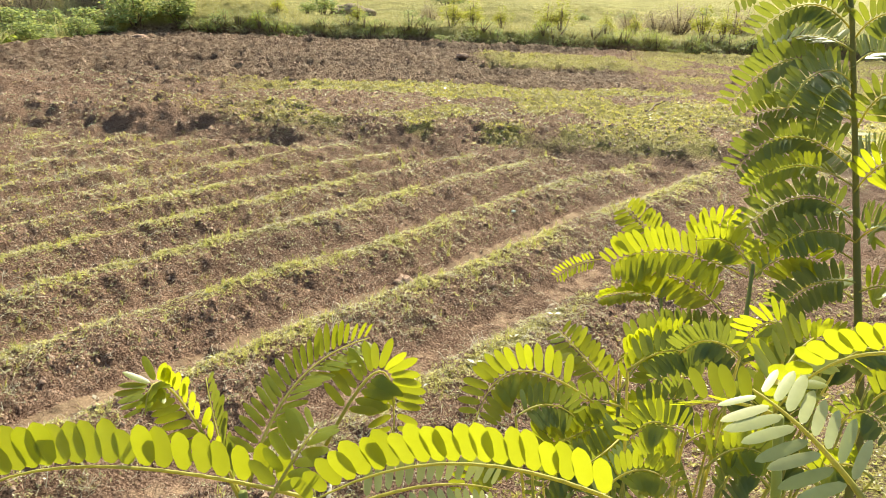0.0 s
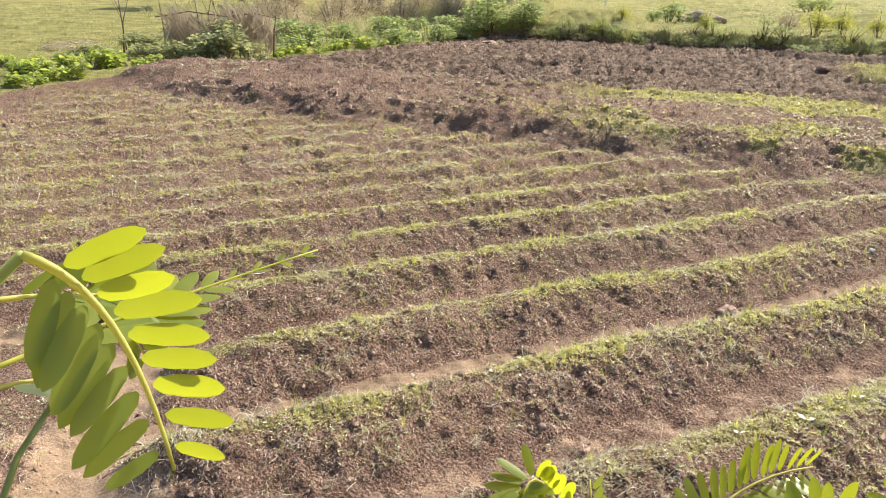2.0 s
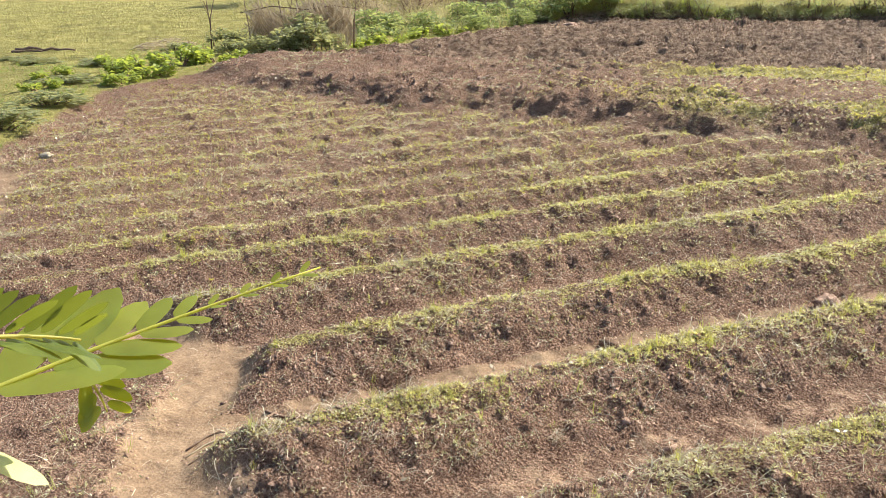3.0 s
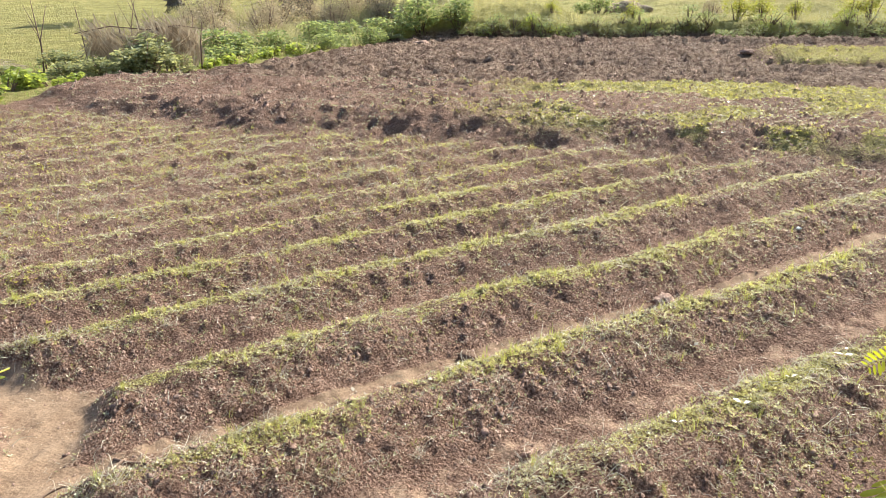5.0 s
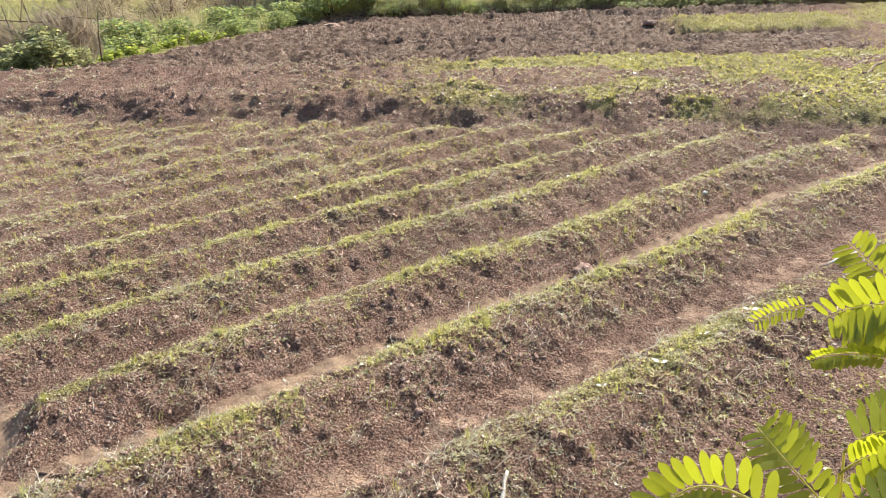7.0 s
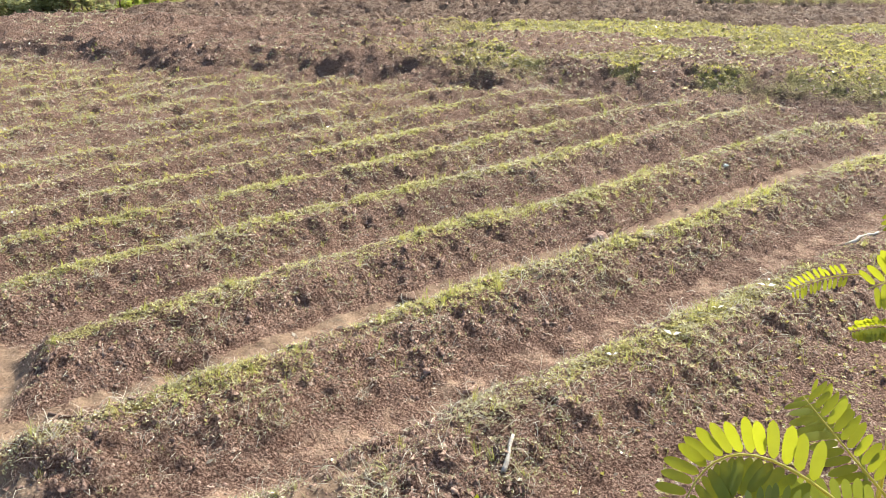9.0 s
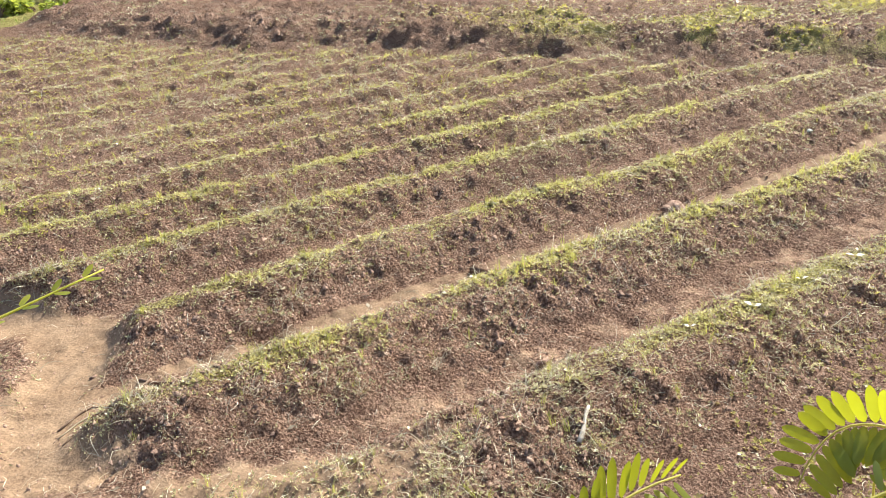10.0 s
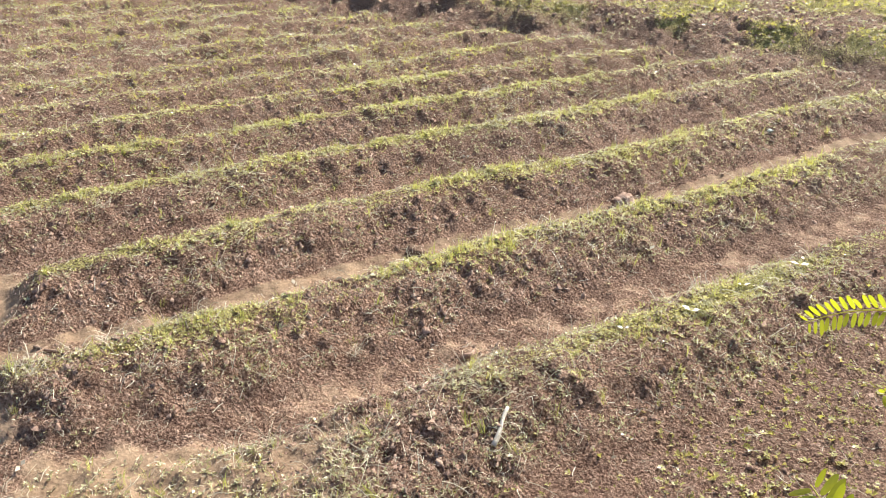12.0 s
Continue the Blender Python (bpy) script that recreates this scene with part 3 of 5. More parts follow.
def slope_weight(x, y):
    ridged, p, k, raised, far, west, north, bank, s = on_ridges(x, y)
    patch = smooth(0.6 * lumps(x, y, 0.4, 32) + 0.4 * lumps(x, y, 0.12, 53), 0.35, 0.68)
    shade = np.where((s < CRESTS[k]) & (p < 0.85), 0.6, 1.0)
    return np.clip(shade * smooth(ridged, 0.05, 0.5) * smooth(p, 0.03, 0.2) * (0.14 + 0.86 * patch) + 0.35 * (1 - ridged) * (1 - trodden(x, s)) * (1 - west) * (1 - bank) * patch, 0, 1) * (1 - raised) + 0.25 * raised * (1 - raised) * patch


def old_weight(x, y):
    """The worn-down ridges in the north-west of the plot."""
    ridged, p, k, raised, far, west, north, bank, s = on_ridges(x, y)
    return ridged * (1 - raised) * smooth(s, 4.8, 7.0) * smooth(-x, -0.5, 3.5) * (0.15 + 0.85 * smooth(0.5 * lumps(x, y, 0.9, 63) + 0.5 * lumps(x, y, 0.25, 64), 0.35, 0.65))


def bank_weight(x, y):
    ridged, p, k, raised, far, west, north, bank, s = on_ridges(x, y)
    return smooth(2.3 - s, 0.0, 0.9) ** 1.5 * smooth(x, -0.9, 0.9) * (y > 1.0) * (0.3 + 0.7 * smooth(lumps(x, y, 0.4, 33), 0.2, 0.6))


def loose_weight(x, y):
    ridged, p, k, raised, far, west, north, bank, s = on_ridges(x, y)
    path = (1 - ridged) * (1 - raised) * trodden(x, s)
    return (1 - west) * (1 - north) * (1 - 0.85 * path) * (0.25 + 0.35 * (1 - ridged) + 0.75 * smooth(p, 0.02, 0.15) * smooth(ridged, 0.05, 0.4) + 0.3 * raised)


def crumb_weight(x, y):
    """Crumbs lie in loose drifts."""
    return loose_weight(x, y) * smooth(0.6 * lumps(x, y, 0.5, 36) + 0.4 * lumps(x, y, 0.18, 37), 0.25, 0.7)


def plot_weight(x, y):
    sandy, weedy, grassy, fresh = covers(x, y)
    return weedy * (y > 8.5) * smooth(zones(x, y)[3], 0.7, 0.98)


def verge_weight(x, y):
    ridged, p, k, raised, far, west, north, bank, s = on_ridges(x, y)
    return west * smooth(x + 20, 0, 5) * (0.35 + 0.65 * smooth(lumps(x, y, 1.2, 34), 0.3, 0.6))


def field_weight(x, y):
    ridged, p, k, raised, far, west, north, bank, s = on_ridges(x, y)
    return np.maximum(west, north) * (0.3 + 0.7 * lumps(x, y, 2.5, 35))


def sizes(n, lo, hi, x=None, y=None, grow=0.0):
    s = lo + (hi - lo) * rng.random(n) ** 1.8
    return s if x is None else s * (1 + grow * np.clip(np.hypot(x, y) - 5, 0, None))


SEEDLINGS = [rosette(3, 0.5, 51), rosette(4, 0.8, 52), rosette(3, 1.0, 53), rosette(4, 0.4, 54), rosette(2, 0.9, 55)]
ROSETTES = [rosette(5, 0.3, 1), rosette(6, 0.5, 2), rosette(4, 0.7, 3), rosette(6, 0.2, 4)]
TUFTS = [tuft(6, 5, 0.9), tuft(8, 6, 1.4), tuft(5, 7, 0.6)]
RANK_TUFTS = [tuft(9, 15, 0.9, 0.009), tuft(10, 16, 1.3, 0.008)]
FAR_TUFTS = [tuft(4, 5, 0.7, 0.03), tuft(4, 6, 1.0, 0.03)]
SLIVERS = [sliver(0.0), sliver(0.12), sliver(-0.2), sliver(0.3)]
STEMS = [stem_arc(i) for i in range(6)]
CRUMBS = [crumb(i) for i in range(8)]
LUMPS = [lump(i, 1) for i in range(6)]
ROUGH_LUMPS = [lump(10 + i, 2) for i in range(6)]

x, y = sample(25000, -11, 6, 1.4, 10.5, crest_weight, 0.95)
spread("crest_weeds", SEEDLINGS + ROSETTES[:1], x, y, sizes(len(x), 0.007, 0.022, x, y, 0.045), CREST_WEED, "small pale yellow-green weeds along the tops of ridges", "weeds", tilt=0.4)
x, y = sample(50000, -11, 6, 1.2, 10.5, slope_weight, 1.2)
spread("slope_weeds", SEEDLINGS, x, y, sizes(len(x), 0.008, 0.022, x, y, 0.055), GLINTING_WEED, "olive seedlings with glint-pale leaves on the sides of ridges", "weeds", tilt=0.7)
x, y = sample(14000, -1.5, 4, 1.0, 6, bank_weight, 0.5)
spread("bank_weeds", ROSETTES, x, y, sizes(len(x), 0.008, 0.026), WEED, "bright low weeds at the foot of the bank", "weeds", tilt=0.5)
x, y = sample(3400, -11, 6, 1.4, 10.5, lambda x, y: np.maximum(crest_weight(x, y), 0.3 * slope_weight(x, y)), 0.9)
spread("grass_tufts", TUFTS, x, y, sizes(len(x), 0.03, 0.11, x, y, 0.03), GRASS, "thin young grass tufts on the ridges", "grass", tilt=0.25)
x, y = sample(8500, -12, 2, 3.5, 10.5, old_weight, 0.4)
spread("plot_edge_weeds", SEEDLINGS, x, y, sizes(len(x), 0.012, 0.032), PLOT_WEED, "yellow-olive weeds on the oldest low ridges", "weeds", tilt=0.5)
x, y = sample(1700, -12, 2, 3.5, 10.5, old_weight, 0.4)
spread("plot_edge_grass", RANK_TUFTS, x, y, sizes(len(x), 0.05, 0.13), RANK, "thin straw and olive grass on the oldest low ridges", "grass", tilt=0.25)
x, y = sample(76000, -12, 7, 1.2, 14, loose_weight, 1.15)
spread("dry_stalks", SLIVERS, x, y, sizes(len(x), 0.018, 0.08, x, y, 0.055), STRAW, "dry straw and root bits strewn over soil", "straw", tilt=0.5)
x, y = sample(1600, -12, 7, 1.2, 14, crumb_weight, 0.9)
spread("small_clods", LUMPS, x, y, sizes(len(x), 0.012, 0.045, x, y, 0.05), CLOD, "small dry brown clods on the soil", "clods", sink=0.05, stretch=0.3)
x, y = sample(76000, -11, 6, 1.2, 11, crumb_weight, 1.2)
spread("crumbs", CRUMBS, x, y, sizes(len(x), 0.007, 0.034, x, y, 0.09), CLOD, "crumbs of dry brown soil", "soil", sink=0.1, stretch=0.3)
x, y = sample(300, -12, 7, 1.2, 14, crumb_weight, 0.9)
spread("large_clods", ROUGH_LUMPS, x, y, sizes(len(x), 0.04, 0.09, x, y, 0.02), CLOD, "larger broken clods of brown earth", "clods", sink=0.22, stretch=0.35)
x, y = sample(15000, -12, 16, 14, 24, lambda x, y: on_ridges(x, y)[4] * (1 - on_ridges(x, y)[5]) * (1 - on_ridges(x, y)[6]), 0.4)
spread("far_clods", CRUMBS, x, y, sizes(len(x), 0.03, 0.1), CLOD, "clods of the far ploughed plot", "clods", sink=0.25, stretch=0.35)
x, y = sample(38000, -7, 17, 8.5, 24, plot_weight, 0.6)
spread("plot_weeds", SEEDLINGS, x, y, sizes(len(x), 0.012, 0.042), PLOT_WEED, "patches of yellow-green weeds on the raised plot", "weeds", tilt=0.4)
x, y = sample(5000, -13, 8, 9, 14.5, lambda x, y: on_ridges(x, y)[3] * (1 - on_ridges(x, y)[5]), 0.3)
spread("plot_clods", CRUMBS, x, y, sizes(len(x), 0.025, 0.09), CLOD, "small clods on the raised plot", "clods", sink=0.1, stretch=0.3)
x, y = sample(9000, -13, 8, 9, 14.5, lambda x, y: on_ridges(x, y)[3] * (1 - on_ridges(x, y)[5]) * smooth(lumps(x, y, 0.8, 38), 0.3, 0.7), 0.3)
spread("plot_seedlings", ROSETTES, x, y, sizes(len(x), 0.015, 0.04), GLINTING_WEED, "olive seedlings with glint-pale leaves on the raised plot", "weeds", tilt=0.5)
x, y = sample(6000, -13, 7, 8.8, 24, lambda x, y: on_ridges(x, y)[3] * (1 - on_ridges(x, y)[5]) * (1 - on_ridges(x, y)[6]), 0.6)
spread("plot_straw", SLIVERS, x, y, sizes(len(x), 0.04, 0.14), STRAW, "dry stalks over the raised plots", "straw", tilt=0.5)
x, y = sample(6000, -18, -8, 4, 24, verge_weight, 0.3)
spread("verge_grass", FAR_TUFTS, x, y, sizes(len(x), 0.03, 0.1), VERGE, "fresh green grass of the verge", "grass", tilt=0.2)
x, y = sample(6000, -45, 35, 5, 55, field_weight, 0.7)
spread("meadow_grass", FAR_TUFTS, x, y, sizes(len(x), 0.05, 0.13, x, y, 0.012), MEADOW, "pale yellow-green grass of the open field", "grass", tilt=0.25)
x, y = sample(3600, -26, -8, 18, 35, lambda x, y: smooth(y + 0.5 * (x + 12), 18, 21) * np.maximum(on_ridges(x, y)[5], on_ridges(x, y)[6]) * smooth(lumps(x, y, 1.6, 62), 0.25, 0.6), 0.0)
spread("rank_grass", RANK_TUFTS, x, y, sizes(len(x), 0.25, 0.8), RANK, "tall dry and olive grass behind the field corner", "grass", tilt=0.25)
x, y = sample(1700, -8, 18, 24.2, 26.5, lambda x, y: on_ridges(x, y)[6], 0.0)
spread("bank_grass", RANK_TUFTS, x, y, sizes(len(x), 0.12, 0.4), RANK, "yellowish grass along the top of the bank", "grass", tilt=0.3)
x, y = sample(14000, -11, 6, 1.2, 10.5, lambda x, y: slope_weight(x, y) * (0.2 + 0.8 * smooth(lumps(x, y, 0.35, 61), 0.35, 0.75)), 1.1)
spread("dry_stems", STEMS, x, y, sizes(len(x), 0.05, 0.17, x, y, 0.03), STRAW, "thin pale dead stems and roots standing out of ridge sides", "stems", tilt=0.7)
x, y = sample(900, -11, 6, 1.4, 11, loose_weight, 0.7)
spread("dead_leaves", [rosette(1, 0.3, 8), rosette(2, 0.3, 9)], x, y, sizes(len(x), 0.02, 0.05, x, y, 0.05), DEAD_LEAF, "pale dead leaves lying on the soil", "leaves", tilt=0.6)


# ---- single things on the field ----
def on_ground(x, y):
    return float(height(np.array([x]), np.array([y]))[0])


def stick(x0, y0, x1, y1, radius, label, name="stick", mat=None, wiggle=0.03, lift=0.0):
    """A bent stick that lies on the soil."""
    bm = bmesh.new()
    n = 9
    pts, rad = [], []
    side = Vector((y0 - y1, x1 - x0, 0)).normalized()
    for i in range(n):
        t = i / (n - 1)
        x, y = x0 + (x1 - x0) * t, y0 + (y1 - y0) * t
        o = wiggle * math.sin(5.1 * t + x0 * 7) * math.sin(math.pi * t)
        x, y = x + side.x * o, y + side.y * o
        pts.append((x, y, on_ground(x, y) + radius * 0.7 + lift * t))
        rad.append(radius * (1 - 0.35 * t) * (1 + 0.15 * math.sin(9 * t)))
    tube(bm, pts, rad, 8)
    return tagged(part(name, bm, mat or WOOD), label, "stick")


def stone(x, y, size, mat, label, name="stone", flat=0.7, seed=0, category="stone"):
    bm = bmesh.new()
    bmesh.ops.create_icosphere(bm, subdivisions=3, radius=size / 2)
    r = random.Random(seed)
    o = Vector((r.random() * 9, r.random() * 9, 0))
    for v in bm.verts:
        k = 1 + 0.5 * noise.noise(v.co / size * 2.2 + o) + 0.35 * noise.noise(v.co / size * 6 + o) + 0.2 * noise.noise(v.co / size * 13 + o)
        v.co = Vector((v.co.x * k * 1.2, v.co.y * k, v.co.z * k * flat))
    bmesh.ops.translate(bm, verts=bm.verts, vec=(x, y, on_ground(x, y) + size * flat * 0.22))
    return tagged(part(name, bm, mat), label, category)


stick(-0.42, 2.5, -0.405, 2.67, 0.011, "short pale bare stick lying on the ridge side", mat=PALE_WOOD, wiggle=0.006)
stick(-2.2, 2.66, -2.67, 2.46, 0.011, "brown forked twig lying at the end of a ridge", name="twig", mat=TWIG, wiggle=0.04)
stick(-2.62, 2.49, -2.83, 2.05, 0.007, "thin brown twig at the end of a ridge", name="twig", mat=TWIG, wiggle=0.06)
stick(-2.62, 2.42, -2.78, 2.0, 0.005, "thin pale root at the end of a ridge", name="root", mat=STRAW, wiggle=0.05)
stick(-2.55, 2.3, -2.7, 1.95, 0.004, "thin brown root hanging over the ridge end", name="root", mat=TWIG, wiggle=0.06)
stick(3.55, 11.7, 4.37, 12.9, 0.022, "grey dead branch lying on the raised plot", name="branch", mat=TWIG, wiggle=0.03)
stick(1.5, 5.15, 1.75, 5.35, 0.012, "bleached twig lying in the furrow", name="twig", mat=PALE_WOOD)
stone(-1.27, 3.97, 0.1, DAMP_CLOD, "dark rounded clod in the furrow", "clod", 0.75, 3, "clod")
stone(0.88, 6.76, 0.05, BLEACHED, "pale flat stone on top of a ridge", seed=5, flat=0.35)
stone(-0.14, 5.1, 0.15, CLOD, "brown clod lying in the sandy furrow", "clod", 0.8, 6, "clod")
stone(-8.95, 5.5, 0.14, STONE, "pale stone beside the sandy path", seed=7, flat=0.5)
stone(1.0, 19.9, 0.24, CLOD, "big brown heap of clods on the far plot", "clod", 0.55, 9, "clod")
stone(-8.3, 22.3, 0.6, CLOD, "low heap of earth and straw at the field corner", "earth_mound", 0.3, 11, "heap")
def root_clump(x, y, size, count, seed):
    """Uprooted grass: a tuft of thin pale roots arching from one spot."""
    rr = np.random.default_rng(seed)
    parts = [scatter(*stem_arc(i), np.tile((x, y, on_ground(x, y)), (count, 1)) + rr.normal(0, 0.15 * size, (count, 3)) * (1, 1, 0), size * rr.uniform(0.4, 1.1, count), rr.uniform(0, 6.28, count), rr.normal(0, 0.5, count)) for i in range(3)]
    tagged(link_arrays("root_clump", *joined(parts), STRAW), "pale dry uprooted grass roots on the ridge side", "roots", group="root clumps")


for i, (px, py, sz) in enumerate(((-2.19, 3.3, 0.12), (-1.95, 2.38, 0.11), (-2.2, 2.44, 0.12), (-1.48, 2.6, 0.1), (-2.6, 2.15, 0.13), (-0.9, 4.15, 0.1), (-0.55, 3.0, 0.08), (-2.75, 3.25, 0.1), (-2.35, 2.15, 0.12), (0.2, 4.9, 0.1), (-1.2, 2.9, 0.09), (-3.2, 3.6, 0.11))):
    root_clump(px, py, sz, 9, 80 + i)
for i, (px, py, sz) in enumerate(((0.88, 4.345, 0.06), (0.568, 4.007, 0.045), (0.31, 3.66, 0.055), (0.0, 3.365, 0.045))):
    bm = bmesh.new()
    tv, tf = rosette(2, 0.25, 40 + i)
    vs = [bm.verts.new(Vector(v) * sz + Vector((px, py, on_ground(px, py) + 0.012))) for v in tv]
    for f in tf:
        bm.faces.new([vs[k] for k in f])
    tagged(part("fallen_leaf", bm, BLEACHED), "bleached white fallen leaf lying on the ridge", "leaf", group="fallen leaves")


# ---- shrubs, weeds and trees ----
def foliage_arrays(clumps, leaves, leaf, seed, ragged=0.35, droop=0.0):
    """Leaves round clump centres (x, y, z, radius): bent pairs of quads."""
    r = np.random.default_rng(seed)
    tv = np.array([(0, 0, 0), (0.5, -0.28, 0.1), (0.5, 0.28, 0.1), (1, 0, -0.05)])
    tf = [(0, 1, 3, 2)]
    parts = []
    for cx, cy, cz, cr in clumps:
        m = max(6, int(leaves * cr))
        d = r.normal(size=(m, 3))
        d /= np.linalg.norm(d, axis=1)[:, None]
        rad = cr * (0.45 + 0.55 * r.random(m) ** 0.5) * (1 + ragged * r.normal(size=m) * 0.4)
        pts = np.array([cx, cy, cz]) + d * rad[:, None] * np.array([1, 1, 0.8])
        pts[:, 2] = np.maximum(pts[:, 2], 0.02)
        turns = np.arctan2(d[:, 1], d[:, 0]) + r.normal(0, 0.7, m)
        tilts = r.normal(0, 0.7, m)
        v, f = scatter(tv, tf, pts, leaf * r.uniform(0.6, 1.3, m), turns, tilts)
        if droop:
            v = v.reshape(m, 4, 3)
            v[:, 3, 2] -= droop * leaf
            v[:, 1:3, 2] -= 0.4 * droop * leaf
            v = v.reshape(-1, 3)
        parts.append((v, f))
    return joined(parts)


def shrub(name, width, tall, mat, leaf, density, seed, label, category="shrub", stems=7, group="", droop=0.0):
    """A shrub: woody stems and a ragged mass of leaves, standing at its own origin."""
    root = new(name)
    tagged(root, label, category, group)
    r = random.Random(seed)
    clumps = []
    bm = bmesh.new()
    for i in range(stems + 4):
        a, d = r.uniform(0, 6.28), width / 2 * math.sqrt(r.random()) * 0.85
        h = tall * r.uniform(0.35, 0.95) * (1 - 0.45 * (2 * d / width) ** 2)
        cx, cy = d * math.cos(a), d * math.sin(a)
        cr = min(width, tall) * r.uniform(0.16, 0.3)
        clumps.append((cx, cy, max(h - cr * 0.5, cr * 0.6), cr))
        if i < stems:
            tube(bm, [(cx * 0.2, cy * 0.2, -0.1), (cx * 0.6, cy * 0.6, h * 0.5), (cx * 1.05, cy * 1.05, h * 1.08)], [0.02 + 0.008 * tall, 0.014, 0.005], 5)
    tagged(part("woody_base", bm, TWIG, root), kind="stuff")
    v, f = foliage_arrays(clumps, density, leaf, seed, droop=droop)
    tagged(link_arrays("foliage", v, f, mat, root), kind="stuff")
    return root


def set_down(ob, x, y, turn=0.0, scale=1.0, tall=1.0):
    ob.matrix_basis = pose(x, y, on_ground(x, y) - 0.03, 0, 0, turn) @ Matrix.Diagonal((scale, scale, scale * tall, 1))


def again(ob, x, y, turn, scale=1.0, tall=1.0):
    """Another plant of the same make elsewhere."""
    keep = ob.matrix_basis.copy()
    ob.matrix_basis = Matrix.Identity(4)
    c = copy_thing(ob, pose(x, y, on_ground(x, y) - 0.03, 0, 0, turn) @ Matrix.Diagonal((scale, scale, scale * tall, 1)))
    ob.matrix_basis = keep
    return c


hedge = [shrub("hedge_shrub", 1.3, 0.75, SHRUB, 0.075, 270, 21, "dark green shrub on the field bank", group="hedge shrubs"),
         shrub("hedge_shrub", 1.1, 0.85, BRIGHT, 0.065, 270, 22, "yellow-green bushy shrub on the field bank", group="hedge shrubs"),
         shrub("hedge_shrub", 1.4, 0.65, SHRUB, 0.065, 270, 23, "low green shrub on the field bank", group="hedge shrubs"),
         shrub("hedge_shrub", 1.2, 0.75, OLIVE, 0.07, 270, 24, "olive green dusty shrub on the field bank", group="hedge shrubs")]
r = random.Random(5)
for i in range(108):
    hx = -7.8 + 0.24 * i + r.uniform(-0.15, 0.15)
    hy = 24.3 + r.uniform(-0.2, 0.35)
    ob = hedge[r.choice((1, 0, 2, 3, 3, 3))]
    args = (hx, hy, r.uniform(0, 360), r.uniform(0.5, 0.85), r.uniform(0.75, 1.15))
    if i < 4:
        set_down(hedge[i], *args)
    else:
        again(ob, *args)

tall_weed = shrub("feathery_weed", 0.8, 1.0, FEATHER, 0.07, 420, 31, "tall feathery yellow-green weed on the bank top", "weed", 9, "bank weeds")
set_down(tall_weed, 0.9, 25.6, 0, 1.0)
for wx, wy, sc in ((-2.2, 25.3, 0.75), (1.6, 25.8, 1.0), (4.0, 25.4, 0.95), (4.6, 25.7, 1.1), (2.6, 25.9, 0.8), (9.4, 25.6, 1.2), (10.2, 25.8, 1.1), (-4.8, 25.4, 0.6), (7.2, 26.2, 0.7), (12.5, 25.6, 1.0), (6.0, 25.5, 0.8)):
    again(tall_weed, wx, wy, r.uniform(0, 360), sc)

verge_shrub = shrub("verge_shrub", 1.9, 1.35, SHRUB, 0.13, 400, 41, "dense dark green shrub at the field corner", group="verge shrubs")
set_down(verge_shrub, -9.0, 24.3, 20, 1.0)
for vx, vy, sc in ((-10.0, 23.6, 0.85), (-9.9, 22.0, 0.6), (-10.5, 20.6, 0.6), (-11.0, 21.9, 0.75), (-8.0, 24.6, 0.85), (-11.6, 19.8, 0.75), (-12.4, 18.0, 0.85), (-13.0, 16.2, 0.6), (-12.6, 17.0, 0.7), (-11.3, 20.9, 0.8), (-10.6, 22.8, 0.8), (-12.2, 19.0, 0.7)):
    again(verge_shrub, vx, vy, r.uniform(0, 360), sc, r.uniform(0.8, 1.0))
broad = shrub("broad_leaved_weed", 1.2, 0.5, BRIGHT, 0.12, 480, 43, "bright green broad-leaved weed on the verge", "weed", 8, "verge weeds")
set_down(broad, -13.1, 10.7, 0, 1.0)
for vx, vy, sc in ((-13.4, 11.7, 1.0), (-13.1, 12.7, 0.9), (-14.0, 10.6, 0.9), (-12.9, 9.8, 0.7), (-11.4, 17.2, 0.7), (-11.2, 18.4, 0.8), (-10.7, 19.3, 0.8), (-11.6, 16.2, 0.7), (-13.7, 12.4, 0.8), (-15.0, 11.4, 0.7), (-14.7, 9.6, 0.7), (-13.6, 8.6, 0.6)):
    again(broad, vx, vy, r.uniform(0, 360), sc, r.uniform(0.8, 1.2))
creeper = shrub("creeper", 1.5, 0.9, OLIVE, 0.12, 480, 44, "grey-green large-leaved creeper on the verge", "creeper", 8, "creepers")
set_down(creeper, -12.1, 14.3, 0, 1.0)
for vx, vy, sc, tl in ((-12.5, 15.0, 1.0, 1.2), (-10.6, 5.9, 0.8, 0.45), (-11.5, 6.4, 0.8, 0.4), (-11.9, 7.6, 0.8, 0.4), (-13.6, 13.8, 0.7, 0.7), (-14.6, 14.6, 0.8, 0.8), (-9.4, 22.9, 0.5, 0.6), (-15.5, 13.6, 0.6, 0.5), (-17.6, 11.2, 0.8, 0.25), (-16.2, 11.6, 0.7, 0.2), (-14.0, 9.4, 0.8, 0.25), (-15.2, 11.0, 0.6, 0.25), (-18.8, 11.4, 0.7, 0.2)):
    again(creeper, vx, vy, r.uniform(0, 360), sc, tl)
dry_weed = shrub("dry_weed", 1.1, 1.1, PALE, 0.05, 480, 45, "dry straw-coloured weed bush behind the verge", "weed", 24, "dry weeds")
set_down(dry_weed, -13.6, 20.2, 0, 1.0)
